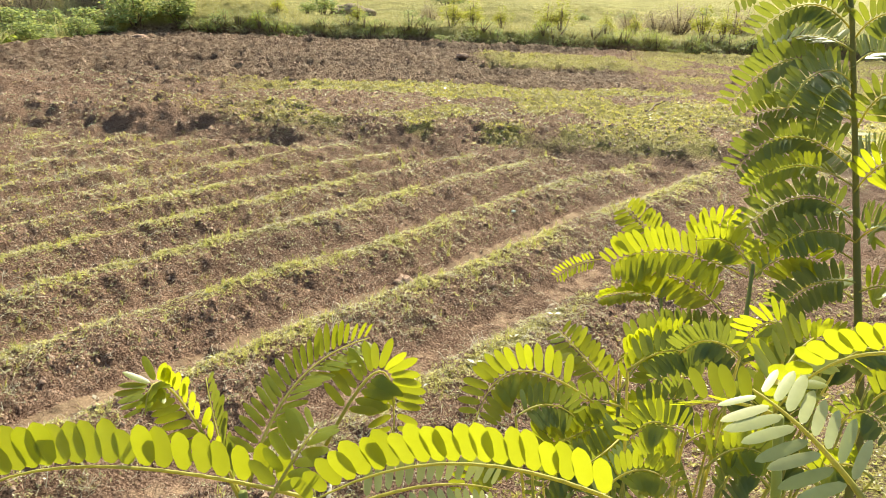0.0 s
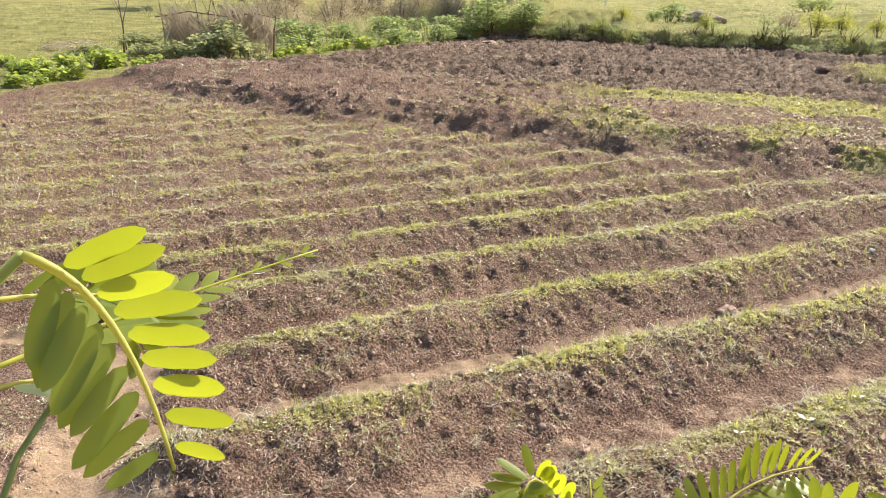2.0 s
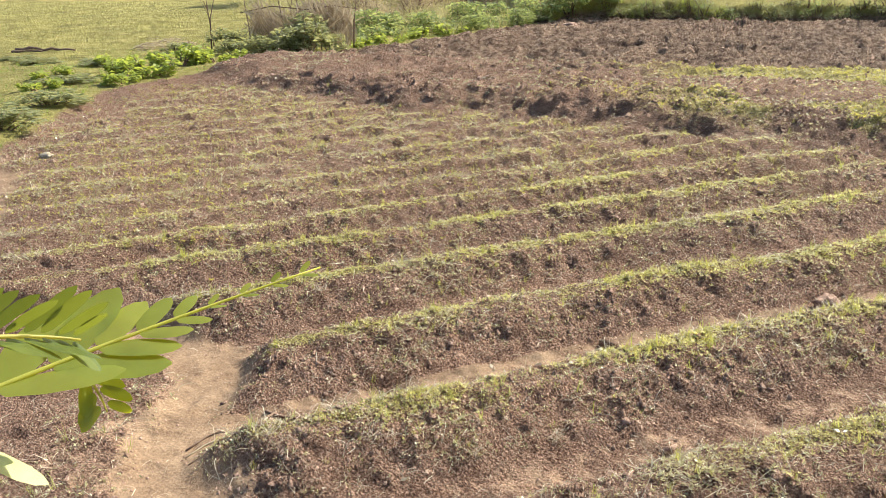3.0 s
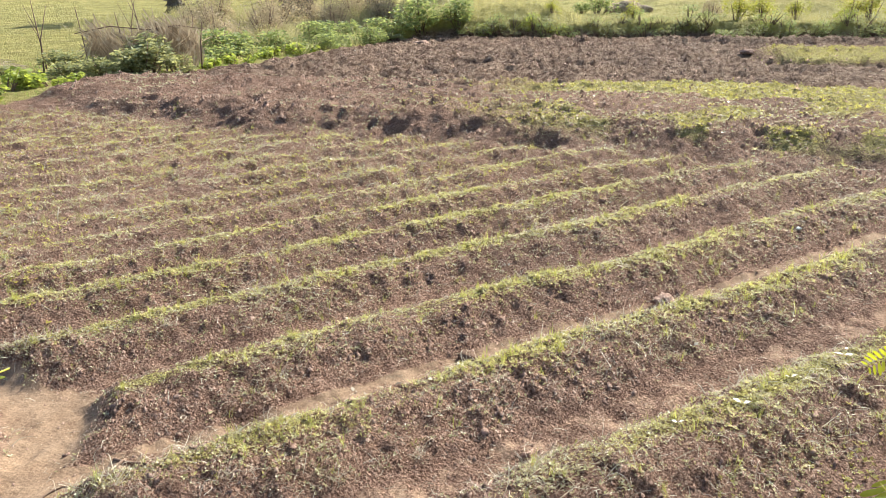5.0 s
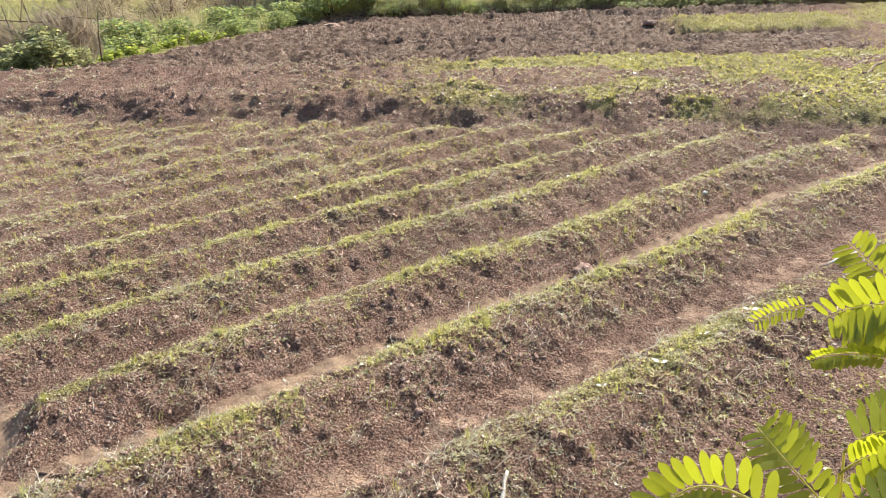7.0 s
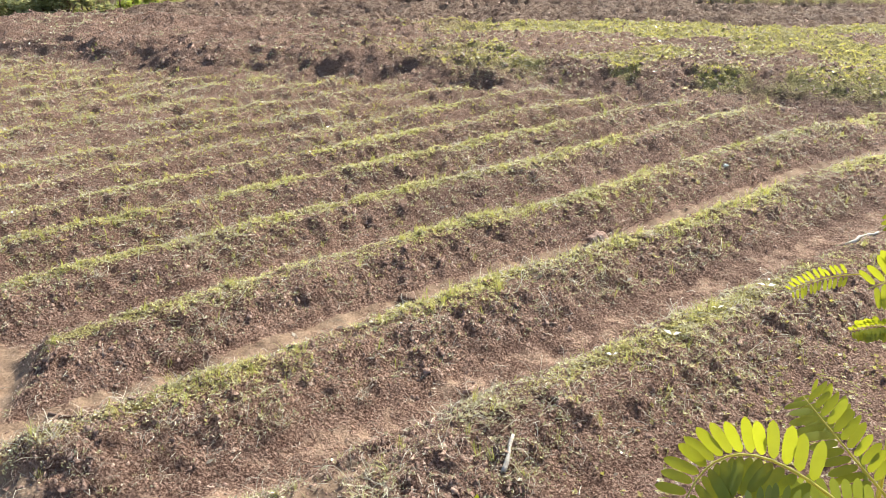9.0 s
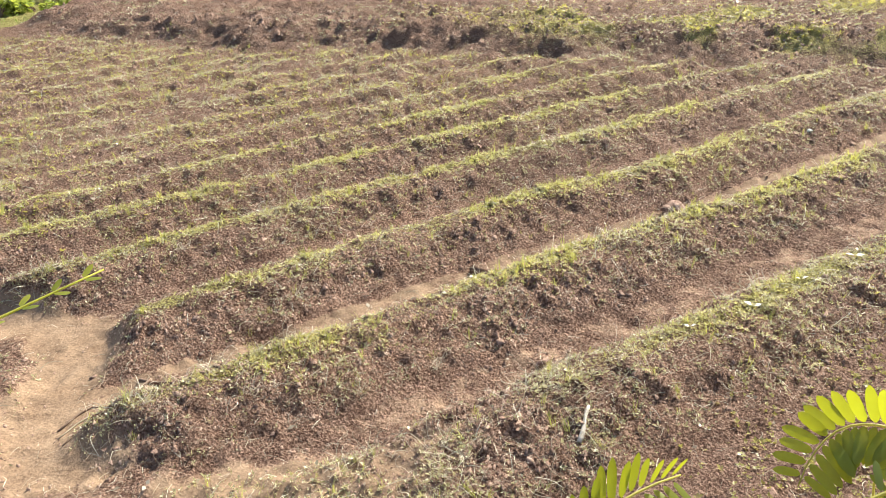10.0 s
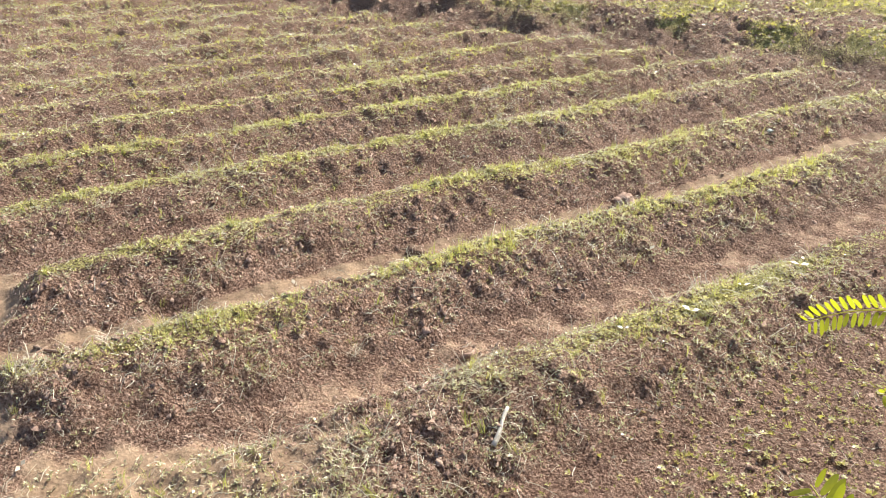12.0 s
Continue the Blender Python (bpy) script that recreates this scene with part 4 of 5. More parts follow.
for vx, vy, sc in ((-15.0, 21.5, 1.1), (-14.5, 23.5, 1.3), (-15.8, 26.5, 1.6), (-14.2, 27.5, 1.5), (-12.8, 25.5, 1.2), (-16.8, 24.0, 1.2), (-13.9, 18.8, 0.9), (-17.5, 29.0, 1.5), (-12.2, 28.5, 1.1), (-18.0, 22.0, 1.0), (-11.4, 26.8, 1.0), (-16.2, 29.5, 1.4), (-19.6, 27.0, 1.4), (-13.0, 30.0, 1.3), (-18.8, 25.0, 1.2), (-21.0, 30.0, 1.5), (-14.8, 31.5, 1.4), (-11.0, 30.5, 1.0), (8.3, 27.2, 1.0), (9.2, 27.6, 1.2), (7.4, 27.8, 0.9), (11.5, 28.0, 1.0), (0.2, 28.2, 0.6)):
    again(dry_weed, vx, vy, r.uniform(0, 360), sc, r.uniform(0.8, 1.1))
mound_bush = shrub("mound_bush", 1.5, 0.9, SHRUB, 0.1, 420, 46, "dark rounded bush standing in the open field", group="field bushes")
set_down(mound_bush, -3.8, 28.9, 0, 1.0)
for vx, vy, sc in ((1.2, 44.5, 1.25), (1.9, 44.8, 1.0), (-4.4, 29.3, 0.7), (9.5, 36.0, 0.8), (14.5, 40.0, 0.9), (13.2, 31.0, 0.8), (16.5, 33.5, 0.9), (6.8, 33.0, 0.5)):
    again(mound_bush, vx, vy, r.uniform(0, 360), sc, r.uniform(0.75, 1.0))
stone(-2.8, 29.6, 1.3, WOODY_HEAP, "pale heap of dry earth in the open field", "earth_mound", 0.4, 12, "heap")
stick(-20.3, 12.4, -18.8, 13.1, 0.045, "weathered brown log lying on the grass", name="log", mat=TWIG, wiggle=0.05)
stick(-20.0, 12.1, -19.3, 12.5, 0.035, "short brown log lying on the grass", name="log", mat=TWIG, wiggle=0.04)


def brush_mound(x, y, width, tall):
    """A tangle of cut dry twigs."""
    n = 420
    d, a = width / 2 * np.sqrt(rng.random(n)), rng.uniform(0, 6.28, n)
    px, py = d * np.cos(a), d * np.sin(a)
    pz = tall * rng.random(n) * (1 - (2 * d / width) ** 2)
    tv, tf = sliver(0.12)
    v, f = scatter(tv * np.array([1, 0.8, 0.8]), tf, np.stack([px, py, pz], 1), rng.uniform(0.15, 0.5, n), rng.uniform(0, 6.28, n), rng.normal(0, 0.6, n))
    ob = tagged(link_arrays("brush_mound", v, f, THATCH), "grey heap of dry cuttings on the grass", "heap")
    ob.matrix_basis = pose(x, y, on_ground(x, y))


brush_mound(-16.9, 14.5, 1.5, 0.3)


def dry_rack(x, y, turn):
    """Dry stalks hung over a pole on crooked stakes."""
    root = new("drying_rack")
    tagged(root, "grey dry stalks hung over a pole on crooked stakes", "rack")
    rr = random.Random(8)
    for sx in (-1.3, -0.4, 0.5, 1.3):
        bm = bmesh.new()
        lean = rr.uniform(-0.15, 0.15)
        tube(bm, [(sx, 0, -0.15), (sx + lean * 0.4, 0.03, 0.7), (sx + lean, -0.02, rr.uniform(1.05, 1.6))], [0.02, 0.016, 0.008], 7)
        part("stake", bm, TWIG, root)
    bm = bmesh.new()
    tube(bm, [(-1.5, 0, 0.98), (-0.7, 0.05, 1.12), (0.2, 0.02, 1.02), (0.9, -0.03, 1.1), (1.5, 0, 1.0)], [0.012, 0.014, 0.014, 0.012, 0.009], 7)
    part("pole", bm, TWIG, root)
    n = 900
    t = rng.random(n)
    px = -1.35 + 2.5 * t
    top = np.stack([px, rng.normal(0, 0.2, n), 0.95 + 0.15 * np.sin(3 * px) + rng.normal(0, 0.18, n)], 1)
    v, f = scatter(sliver(0.15)[0] * np.array([1, 1.6, 1.6]), sliver(0.15)[1], np.zeros((n, 3)), rng.uniform(0.35, 0.85, n), np.zeros(n))
    v = v.reshape(n, -1, 3)
    a = rng.normal(0, 0.35, n)[:, None]
    hang = np.stack([v[..., 0] * np.sin(a) + v[..., 1], v[..., 2] + 0.15 * np.abs(v[..., 0]), -np.abs(v[..., 0] + 0.3) * np.cos(a)], -1) + top[:, None, :]
    link_arrays("straw_thatch", hang.reshape(-1, 3), f, THATCH, root)
    root.matrix_basis = pose(x, y, on_ground(x, y), 0, 0, turn)


dry_rack(-12.75, 15.2, 25)
for vx, vy, sc, tl in ((-12.2, 14.4, 0.7, 0.8), (-13.0, 14.2, 0.6, 1.0), (-13.6, 14.7, 0.6, 0.9), (-12.6, 14.8, 0.5, 1.5), (-11.7, 15.0, 0.6, 1.0)):
    again(creeper, vx, vy, r.uniform(0, 360), sc, tl)
for sx, sy, h, lean in ((-14.9, 14.2, 1.5, 0.35), (-15.4, 14.8, 1.8, -0.2), (-11.9, 15.9, 1.3, 0.1), (-14.2, 16.5, 1.7, 0.3), (-15.2, 18.2, 1.9, -0.35)):
    bm = bmesh.new()
    z = on_ground(sx, sy)
    tube(bm, [(sx, sy, z - 0.1), (sx + lean * 0.3, sy, z + h * 0.5), (sx + lean, sy + 0.1, z + h)], [0.02, 0.014, 0.006], 7)
    tube(bm, [(sx + lean * 0.3, sy, z + h * 0.5), (sx + lean * 0.3 - 0.3, sy, z + h * 0.85)], [0.009, 0.004], 6)
    tagged(part("bare_branch", bm, TWIG), "bare crooked branch stuck in the verge", "branch", group="bare branches")


def field_tree(x, y, girth, tall, seed):
    """Old tree: flared ribbed trunk, limbs and a loose drooping crown."""
    root = new("field_tree")
    tagged(root, "old tree with a dark ribbed trunk in the grass", "tree", group="field trees")
    rr = random.Random(seed)
    bm = bmesh.new()
    sides, rings = 18, []
    for i in range(11):
        t = i / 10
        z = -0.2 + (tall * 0.55 + 0.2) * t
        rad = girth / 2 * (0.7 + 0.55 * math.exp(-5 * t) - 0.15 * t)
        ring = []
        for k in range(sides):
            a = 2 * math.pi * k / sides
            q = rad * (1 + 0.1 * math.sin(5 * a + 2 * t + seed) + 0.12 * noise.noise((math.cos(a) * 2, math.sin(a) * 2, z * 2.5 + seed)))
            ring.append(bm.verts.new((q * math.cos(a) + 0.08 * math.sin(3 * t + seed), q * math.sin(a), z)))
        rings.append(ring)
    for p, q in zip(rings, rings[1:]):
        for k in range(sides):
            bm.faces.new((p[k], p[(k + 1) % sides], q[(k + 1) % sides], q[k]))
    bm.faces.new(rings[-1])
    part("trunk", bm, BARK, root)
    ring = [(0.42 * girth * math.cos(q), 0.42 * girth * math.sin(q), 0.15 + 0.28 * k, 0.12 * girth) for k in range(int(tall * 1.9)) for q in (k * 0.7, k * 0.7 + 1.6, k * 0.7 + 3.1, k * 0.7 + 4.7)]
    v, f = foliage_arrays(ring, 160, 0.17, seed + 9, droop=0.8)
    tagged(link_arrays("bark_fringe", v, f, BARK, root), kind="stuff")
    clumps = []
    for i in range(9):
        a, z0 = 2 * math.pi * i / 9 + rr.uniform(-0.3, 0.3), tall * rr.uniform(0.45, 0.56)
        l = rr.uniform(1.0, 1.9)
        end = (l * math.cos(a), l * math.sin(a), z0 + rr.uniform(0.5, 1.8))
        bm = bmesh.new()
        tube(bm, [(0, 0, z0 - 0.3), (end[0] * 0.5, end[1] * 0.5, z0 + 0.5), end], [girth * 0.16, girth * 0.1, 0.04], 8)
        part("limb", bm, BARK, root)
        for j in range(4):
            clumps.append((end[0] + rr.uniform(-0.6, 0.6), end[1] + rr.uniform(-0.6, 0.6), end[2] + rr.uniform(-0.6, 0.7), rr.uniform(0.3, 0.55)))
    v, f = foliage_arrays(clumps, 380, 0.2, seed, droop=0.5)
    link_arrays("crown", v, f, SHRUB, root)
    root.matrix_basis = pose(x, y, on_ground(x, y) - 0.05)


field_tree(-17.9, 32.2, 1.5, 6.5, 1)
field_tree(-9.9, 31.9, 1.2, 6.0, 2)
field_tree(-26.0, 34.0, 0.9, 6.0, 3)


def flower_spike(x, y, tall):
    """A thin stalk with small white flowers up its length."""
    root = tagged(new("flower_spike"), "thin stalk with white flowers in the grass", "flower")
    bm = bmesh.new()
    tube(bm, [(0, 0, -0.05), (0.02, 0, tall * 0.5), (0, 0.02, tall)], [0.012, 0.01, 0.006], 6)
    part("stalk", bm, STALK, root)
    rr = random.Random(4)
    for i in range(9):
        bm = bmesh.new()
        bmesh.ops.create_icosphere(bm, subdivisions=1, radius=0.035)
        a = rr.uniform(0, 6.28)
        bmesh.ops.translate(bm, verts=bm.verts, vec=(0.04 * math.cos(a), 0.04 * math.sin(a), tall * (0.35 + 0.07 * i)))
        part("flower", bm, BLEACHED, root)
    root.matrix_basis = pose(x, y, on_ground(x, y))


flower_spike(-6.9, 32.5, 0.85)


# ---- houses and trees in the distance ----
def box(bm, x0, x1, y0, y1, z0, z1):
    v = [bm.verts.new(p) for p in ((x0, y0, z0), (x1, y0, z0), (x1, y1, z0), (x0, y1, z0), (x0, y0, z1), (x1, y0, z1), (x1, y1, z1), (x0, y1, z1))]
    for f in ((0, 3, 2, 1), (4, 5, 6, 7), (0, 1, 5, 4), (1, 2, 6, 5), (2, 3, 7, 6), (3, 0, 4, 7)):
        bm.faces.new([v[i] for i in f])


def house(x, y, wide, deep, tall, wall_mat, label, windows, flat=True):
    """Plain rendered house: walls with window openings, frames, panes and a roof slab."""
    root = new("house")
    tagged(root, label, "house")
    bm = bmesh.new()
    xs = sorted({0, wide} | {w[0] for w in windows} | {w[0] + w[2] for w in windows})
    zs = sorted({-0.5, tall} | {w[1] for w in windows} | {w[1] + w[3] for w in windows})
    for a, b in zip(xs, xs[1:]):
        for c, d in zip(zs, zs[1:]):
            if not any(w[0] <= a < w[0] + w[2] and w[1] <= c < w[1] + w[3] for w in windows):
                box(bm, a, b, 0, 0.23, c, d)
    box(bm, 0, 0.23, 0.23, deep, -0.5, tall), box(bm, wide - 0.23, wide, 0.23, deep, -0.5, tall), box(bm, 0.23, wide - 0.23, deep - 0.23, deep, -0.5, tall)
    bmesh.ops.remove_doubles(bm, verts=bm.verts, dist=0.0005)
    part("wall", bm, wall_mat, root, shade=False)
    bm = bmesh.new()
    if flat:
        box(bm, -0.3, wide + 0.3, -0.4, deep + 0.3, tall, tall + 0.18)
    else:
        v = [bm.verts.new(p) for p in ((-0.4, -0.5, tall - 0.1), (wide + 0.4, -0.5, tall - 0.1), (wide + 0.4, deep + 0.4, tall + 1.0), (-0.4, deep + 0.4, tall + 1.0), (-0.4, -0.5, tall), (wide + 0.4, -0.5, tall), (wide + 0.4, deep + 0.4, tall + 1.1), (-0.4, deep + 0.4, tall + 1.1))]
        for f in ((0, 3, 2, 1), (4, 5, 6, 7), (0, 1, 5, 4), (1, 2, 6, 5), (2, 3, 7, 6), (3, 0, 4, 7)):
            bm.faces.new([v[i] for i in f])
    part("roof", bm, ROOF, root, shade=False)
    for wx, wz, ww, wh in windows:
        bm = bmesh.new()
        for a, b, c, d in ((0, ww, 0, 0.06), (0, ww, wh - 0.06, wh), (0, 0.06, 0.06, wh - 0.06), (ww - 0.06, ww, 0.06, wh - 0.06)):
            box(bm, wx + a, wx + b, 0.1, 0.16, wz + c, wz + d)
        fr = part("window", bm, WOOD, root, shade=False)
        bm = bmesh.new()
        box(bm, wx + 0.06, wx + ww - 0.06, 0.12, 0.14, wz + 0.06, wz + wh - 0.06)
        part("pane", bm, PANE, fr, shade=False)
    root.matrix_basis = pose(x, y, 0.6)


house(-35.0, 82, 7.4, 7, 7.2, YELLOW_WALL, "yellow-green two-storey house beyond the field", [(2.7, 1.2, 1.1, 0.9), (4.6, 0.9, 1.2, 1.4), (2.7, 4.4, 1.4, 1.3), (5.0, 4.4, 1.2, 1.3)])
house(-45.0, 83, 9.0, 7, 6.5, WHITE_WALL, "whitewashed house beyond the field", [(1.5, 1.0, 1.0, 1.2), (4.0, 1.0, 1.0, 1.2)])
house(-38.8, 75, 5.2, 3.5, 2.0, WHITE_WALL, "low shed with a grey sheet roof", [(2.4, -0.2, 0.9, 1.4)], flat=False)
house(-22.5, 85, 8.0, 7, 6.0, WHITE_WALL, "pale house wall behind the trees", [(1.0, 1.2, 1.0, 1.2)])
fence = tagged(new("board_fence"), "weathered brown board fence far across the field", "fence")
for i in range(30):
    bm = bmesh.new()
    box(bm, -5.9 + 0.3 * i, -5.63 + 0.3 * i, 88, 88.04, 0.4, 2.1 + 0.1 * math.sin(i * 2.3))
    part("board", bm, TWIG, fence, shade=False)
far_bush = shrub("distant_bush", 3.0, 2.2, SHRUB, 0.17, 420, 61, "dark bush in front of distant houses", group="distant bushes")
set_down(far_bush, -15.5, 80, 0, 1.3)
for vx, vy, sc, tl in ((-40.2, 72.5, 0.9, 0.45), (-38.0, 72.2, 0.9, 0.4), (-36.0, 72.8, 0.9, 0.45), (-33.6, 72.4, 0.9, 0.4), (-31.4, 73, 0.8, 0.45), (-29.2, 73.4, 0.9, 0.4), (-50, 73, 1.8, 1.0), (-55.5, 72, 1.9, 1.1), (-62, 70, 1.9, 1.1), (-10.4, 81, 1.6, 1.1), (-29.3, 78, 0.9, 0.6), (-32.0, 78, 0.9, 0.5), (-26.6, 79, 1.2, 0.7), (-23.7, 80, 1.1, 0.9), (-35.7, 76, 0.8, 0.5), (-47, 78, 1.6, 1), (-53, 77, 1.8, 1.2), (-58, 74, 1.9, 1.1), (-7, 86, 1.1, 0.7), (6, 92, 1.6, 1.0), (12, 94, 1.8, 1.1), (19, 96, 1.8, 1), (-66, 71, 1.9, 1.0), (-41.5, 72, 0.9, 0.5), (27, 92, 1.8, 1.0), (-30.5, 79, 0.8, 0.5), (-20, 82, 0.9, 0.6)):
    again(far_bush, vx, vy, r.uniform(0, 360), sc, tl)


# ---- feathery-leaved plants on the near bank ----
def leaf(plant, base, bend, tip, size, spacing, fold, width=0.32, taper=False, sweep=0.3, old=False, facing=None, rows=(-1, 1), pale=False, foot=None):
    """Pinnate leaf: a curved stalk with pairs of oblong leaflets; taper: they shrink to buds towards the tip; old:
    darker leaflet colour, for deep green leaves and for painted shade on low and inner ones; foot: where its shoot
    leaves the ground.
    """
    a, b, c = Vector(base), Vector(bend), Vector(tip)
    def at(t):
        return a * (1 - t) ** 2 + b * 2 * t * (1 - t) + c * t * t
    rr = random.Random(round(sum(base) * 1000))
    bm = bmesh.new()
    pts = [at(i / 12) for i in range(13)]
    tube(bm, pts, [0.0021 * (1 - 0.65 * i / 12) * (size / 0.04) ** 0.5 * (0.55 if taper else 0.8) for i in range(13)], 6)
    if foot:
        tube(bm, [(*foot, on_ground(*foot) - 0.05), ((a.x + foot[0]) / 2, (a.y + foot[1]) / 2, a.z - 0.3), a], [0.003, 0.0022, 0.0013], 6)
    stalk = bm
    way = Vector((rr.uniform(-0.2, 0.2), rr.uniform(-0.2, 0.2), rr.uniform(-0.15, 0.15)))
    bm = bmesh.new()
    outline = ((0.0, 0.025), (0.1, 0.1), (0.4, 0.135), (0.72, 0.128), (0.9, 0.085), (1.0, 0.012))
    pairs = max(2, round(0.86 * sum((q - p).length for p, q in zip(pts, pts[1:])) / (spacing * size)))
    for i in range(pairs):
        t = 0.12 + 0.86 * ((i + 0.5) / pairs) ** (0.72 if taper else 1.0)
        o = at(t)
        fwd = (at(min(t + 0.02, 1)) - at(t - 0.02)).normalized()
        up = Vector(facing or plant["facing"]) + way
        up = (up - fwd * up.dot(fwd)).normalized()
        side = fwd.cross(up)
        grow = size * min(1.0, 0.75 + 1.6 * t, 0.55 + 2.2 * (1 - t)) * rr.uniform(0.92, 1.06)
        if taper:
            grow = size * min(1.0, max(0.17, 1.65 - 2.1 * t)) * rr.uniform(0.85, 1.1)
        for sgn in rows:
            fo = radians(fold + rr.uniform(-9, 9))
            out = (side * sgn * math.cos(fo) + up * math.sin(fo)) * 0.93 + fwd * ((1.5 if taper else sweep + (0.3 - sweep) * t) + rr.uniform(-0.08, 0.08))
            out.normalize()
            wide = (fwd - out * fwd.dot(out)).normalized()
            nor = out.cross(wide) * (-sgn)
            sag = rr.uniform(-0.02, 0.12)
            strips = []
            for d, w in outline:
                w = w / 0.27 * width
                mid = o + out * (0.002 + d * grow) - Vector((0, 0, sag * d * d * grow))
                lift = nor * (0.10 * w * grow)
                strips.append((bm.verts.new(mid - wide * w * grow + lift), bm.verts.new(mid), bm.verts.new(mid + wide * w * grow + lift)))
            for p, q in zip(strips, strips[1:]):
                bm.faces.new((p[0], p[1], q[1], q[0])), bm.faces.new((p[1], p[2], q[2], q[1]))
    # pale: leaflets in the colour that imitates sheen on a sunlit upper side.
    blade = part("leaf", bm, SUNLIT_TOPSIDE if pale else DARK_SHADED_PINNATE if old else PINNATE, plant)
    part("leafstalk", stalk, YOUNG_STALK if taper else STALK, blade)


def plant(label, facing):
    """facing: the way the upper sides of its leaves look."""
    ob = tagged(new("feathery_leaved_plant"), label, "plant", "feathery-leaved plants")
    ob["facing"] = facing
    return ob


def plant_stem(owner, points, r0, r1, mat=None):
    bm = bmesh.new()
    n = len(points)
    tube(bm, points, [r0 + (r1 - r0) * i / (n - 1) for i in range(n)], 10)
    part("stem", bm, mat or STEM, owner)


UPWARD = (-0.1, -0.35, 0.93)
plant_a = plant("young plant with arching yellow-green feathery leaves on the bank", (-0.2, -0.85, 0.48))
plant_b = plant("low plant with drooping feathery leaves among the others", (-0.2, -0.8, 0.56))
plant_c = plant("bushy plant with many bright feathery leaves on the bank", (-0.2, -0.9, 0.4))
plant_d = plant("tall upright plant with tiers of dark feathery leaves", (-0.1, -0.75, 0.65))
plant_e = plant("plant with broad feathery leaves close by, coloured pale as if sunlit on top", (0.0, -0.5, 0.85))
plant_f = plant("slender plant with large smooth leaflets and a thin young shoot", (0.4, -0.75, 0.45))


def rooted(x, y):
    return (x, y, on_ground(x, y) - 0.05)


plant_stem(plant_a, [rooted(-0.1, 0.34), (-0.13, 0.27, 1.4), (-0.15, 0.19, 1.9), (-0.152, 0.155, 2.083)], 0.006, 0.0025)
plant_stem(plant_a, [(-0.128, 0.265, 1.45), (-0.01, 0.19, 1.85), (0.056, 0.119, 2.1)], 0.004, 0.002)
plant_stem(plant_a, [(-0.128, 0.265, 1.45), (-0.1, 0.19, 1.85), (-0.089, 0.151, 2.078)], 0.004, 0.002)
plant_stem(plant_b, [rooted(0.22, 0.5), (0.19, 0.52, 1.5), (0.175, 0.54, 1.8), (0.17, 0.554, 1.91)], 0.0045, 0.002)
plant_stem(plant_c, [rooted(0.42, 0.72), (0.405, 0.74, 1.5), (0.408, 0.758, 1.805), (0.422, 0.803, 1.88), (0.435, 0.842, 1.962)], 0.007, 0.0025)
plant_stem(plant_c, [(0.405, 0.742, 1.52), (0.31, 0.76, 1.75), (0.314, 0.863, 1.89), (0.338, 0.919, 1.947)], 0.004, 0.002)
plant_stem(plant_c, [(0.405, 0.742, 1.5), (0.25, 0.71, 1.7), (0.195, 0.701, 1.845)], 0.004, 0.002)
plant_stem(plant_d, [rooted(0.58, 0.6), (0.555, 0.687, 1.783), (0.583, 0.826, 1.963), (0.584, 0.891, 2.099), (0.567, 0.963, 2.312), (0.559, 0.991, 2.382)], 0.0065, 0.003, DARK_STEM)
plant_stem(plant_e, [rooted(0.24, 0.3), (0.2, 0.2, 1.5), (0.11, 0.09, 2.05), (0.081, 0.078, 2.187)], 0.0035, 0.002)
plant_stem(plant_f, [rooted(-0.58, -0.02), (-0.53, 0.03, 1.7), (-0.43, 0.08, 2.1), (-0.419, 0.101, 2.18), (-0.4, 0.094, 2.209)], 0.005, 0.0015)
plant_stem(plant_f, [(-0.43, 0.06, 2.04), (-0.391, 0.089, 2.148), (-0.399, 0.12, 2.161)], 0.0016, 0.0012)
plant_stem(plant_f, [(-0.53, 0.03, 1.7), (-0.36, 0.0, 2.2), (-0.269, 0.02, 2.28)], 0.003, 0.0012)
leaf(plant_a, (-0.09, 0.165, 2.064), (-0.237, 0.152, 2.122), (-0.266, 0.113, 2.112), 0.0228, 0.36, 62, 0.44, sweep=0.55, facing=UPWARD, rows=(1,))
leaf(plant_a, (-0.155, 0.161, 2.073), (-0.216, 0.216, 2.15), (-0.204, 0.168, 2.121), 0.0161, 0.3, 30, 0.3, sweep=0.5)
leaf(plant_a, (-0.155, 0.163, 2.075), (-0.172, 0.182, 2.089), (-0.184, 0.21, 2.12), 0.0157, 0.3, 70, 0.36, sweep=1.2, old=True, facing=UPWARD, rows=(1,))
leaf(plant_a, (-0.15, 0.158, 2.083), (-0.144, 0.214, 2.129), (-0.092, 0.254, 2.126), 0.0179, 0.26, 38, 0.26)
leaf(plant_a, (-0.113, 0.193, 2.087), (-0.075, 0.255, 2.149), (-0.074, 0.206, 2.084), 0.0195, 0.26, 10, 0.3)
leaf(plant_a, (0.067, 0.131, 2.088), (-0.042, 0.172, 2.124), (-0.118, 0.133, 2.092), 0.0243, 0.35, 60, 0.43, sweep=0.55, facing=UPWARD, rows=(1,))
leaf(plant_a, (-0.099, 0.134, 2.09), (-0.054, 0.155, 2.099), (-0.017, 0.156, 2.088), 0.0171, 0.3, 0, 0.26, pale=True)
leaf(plant_a, (-0.137, 0.138, 2.087), (-0.122, 0.159, 2.111), (-0.115, 0.173, 2.112), 0.0188, 0.3, 40, 0.34)
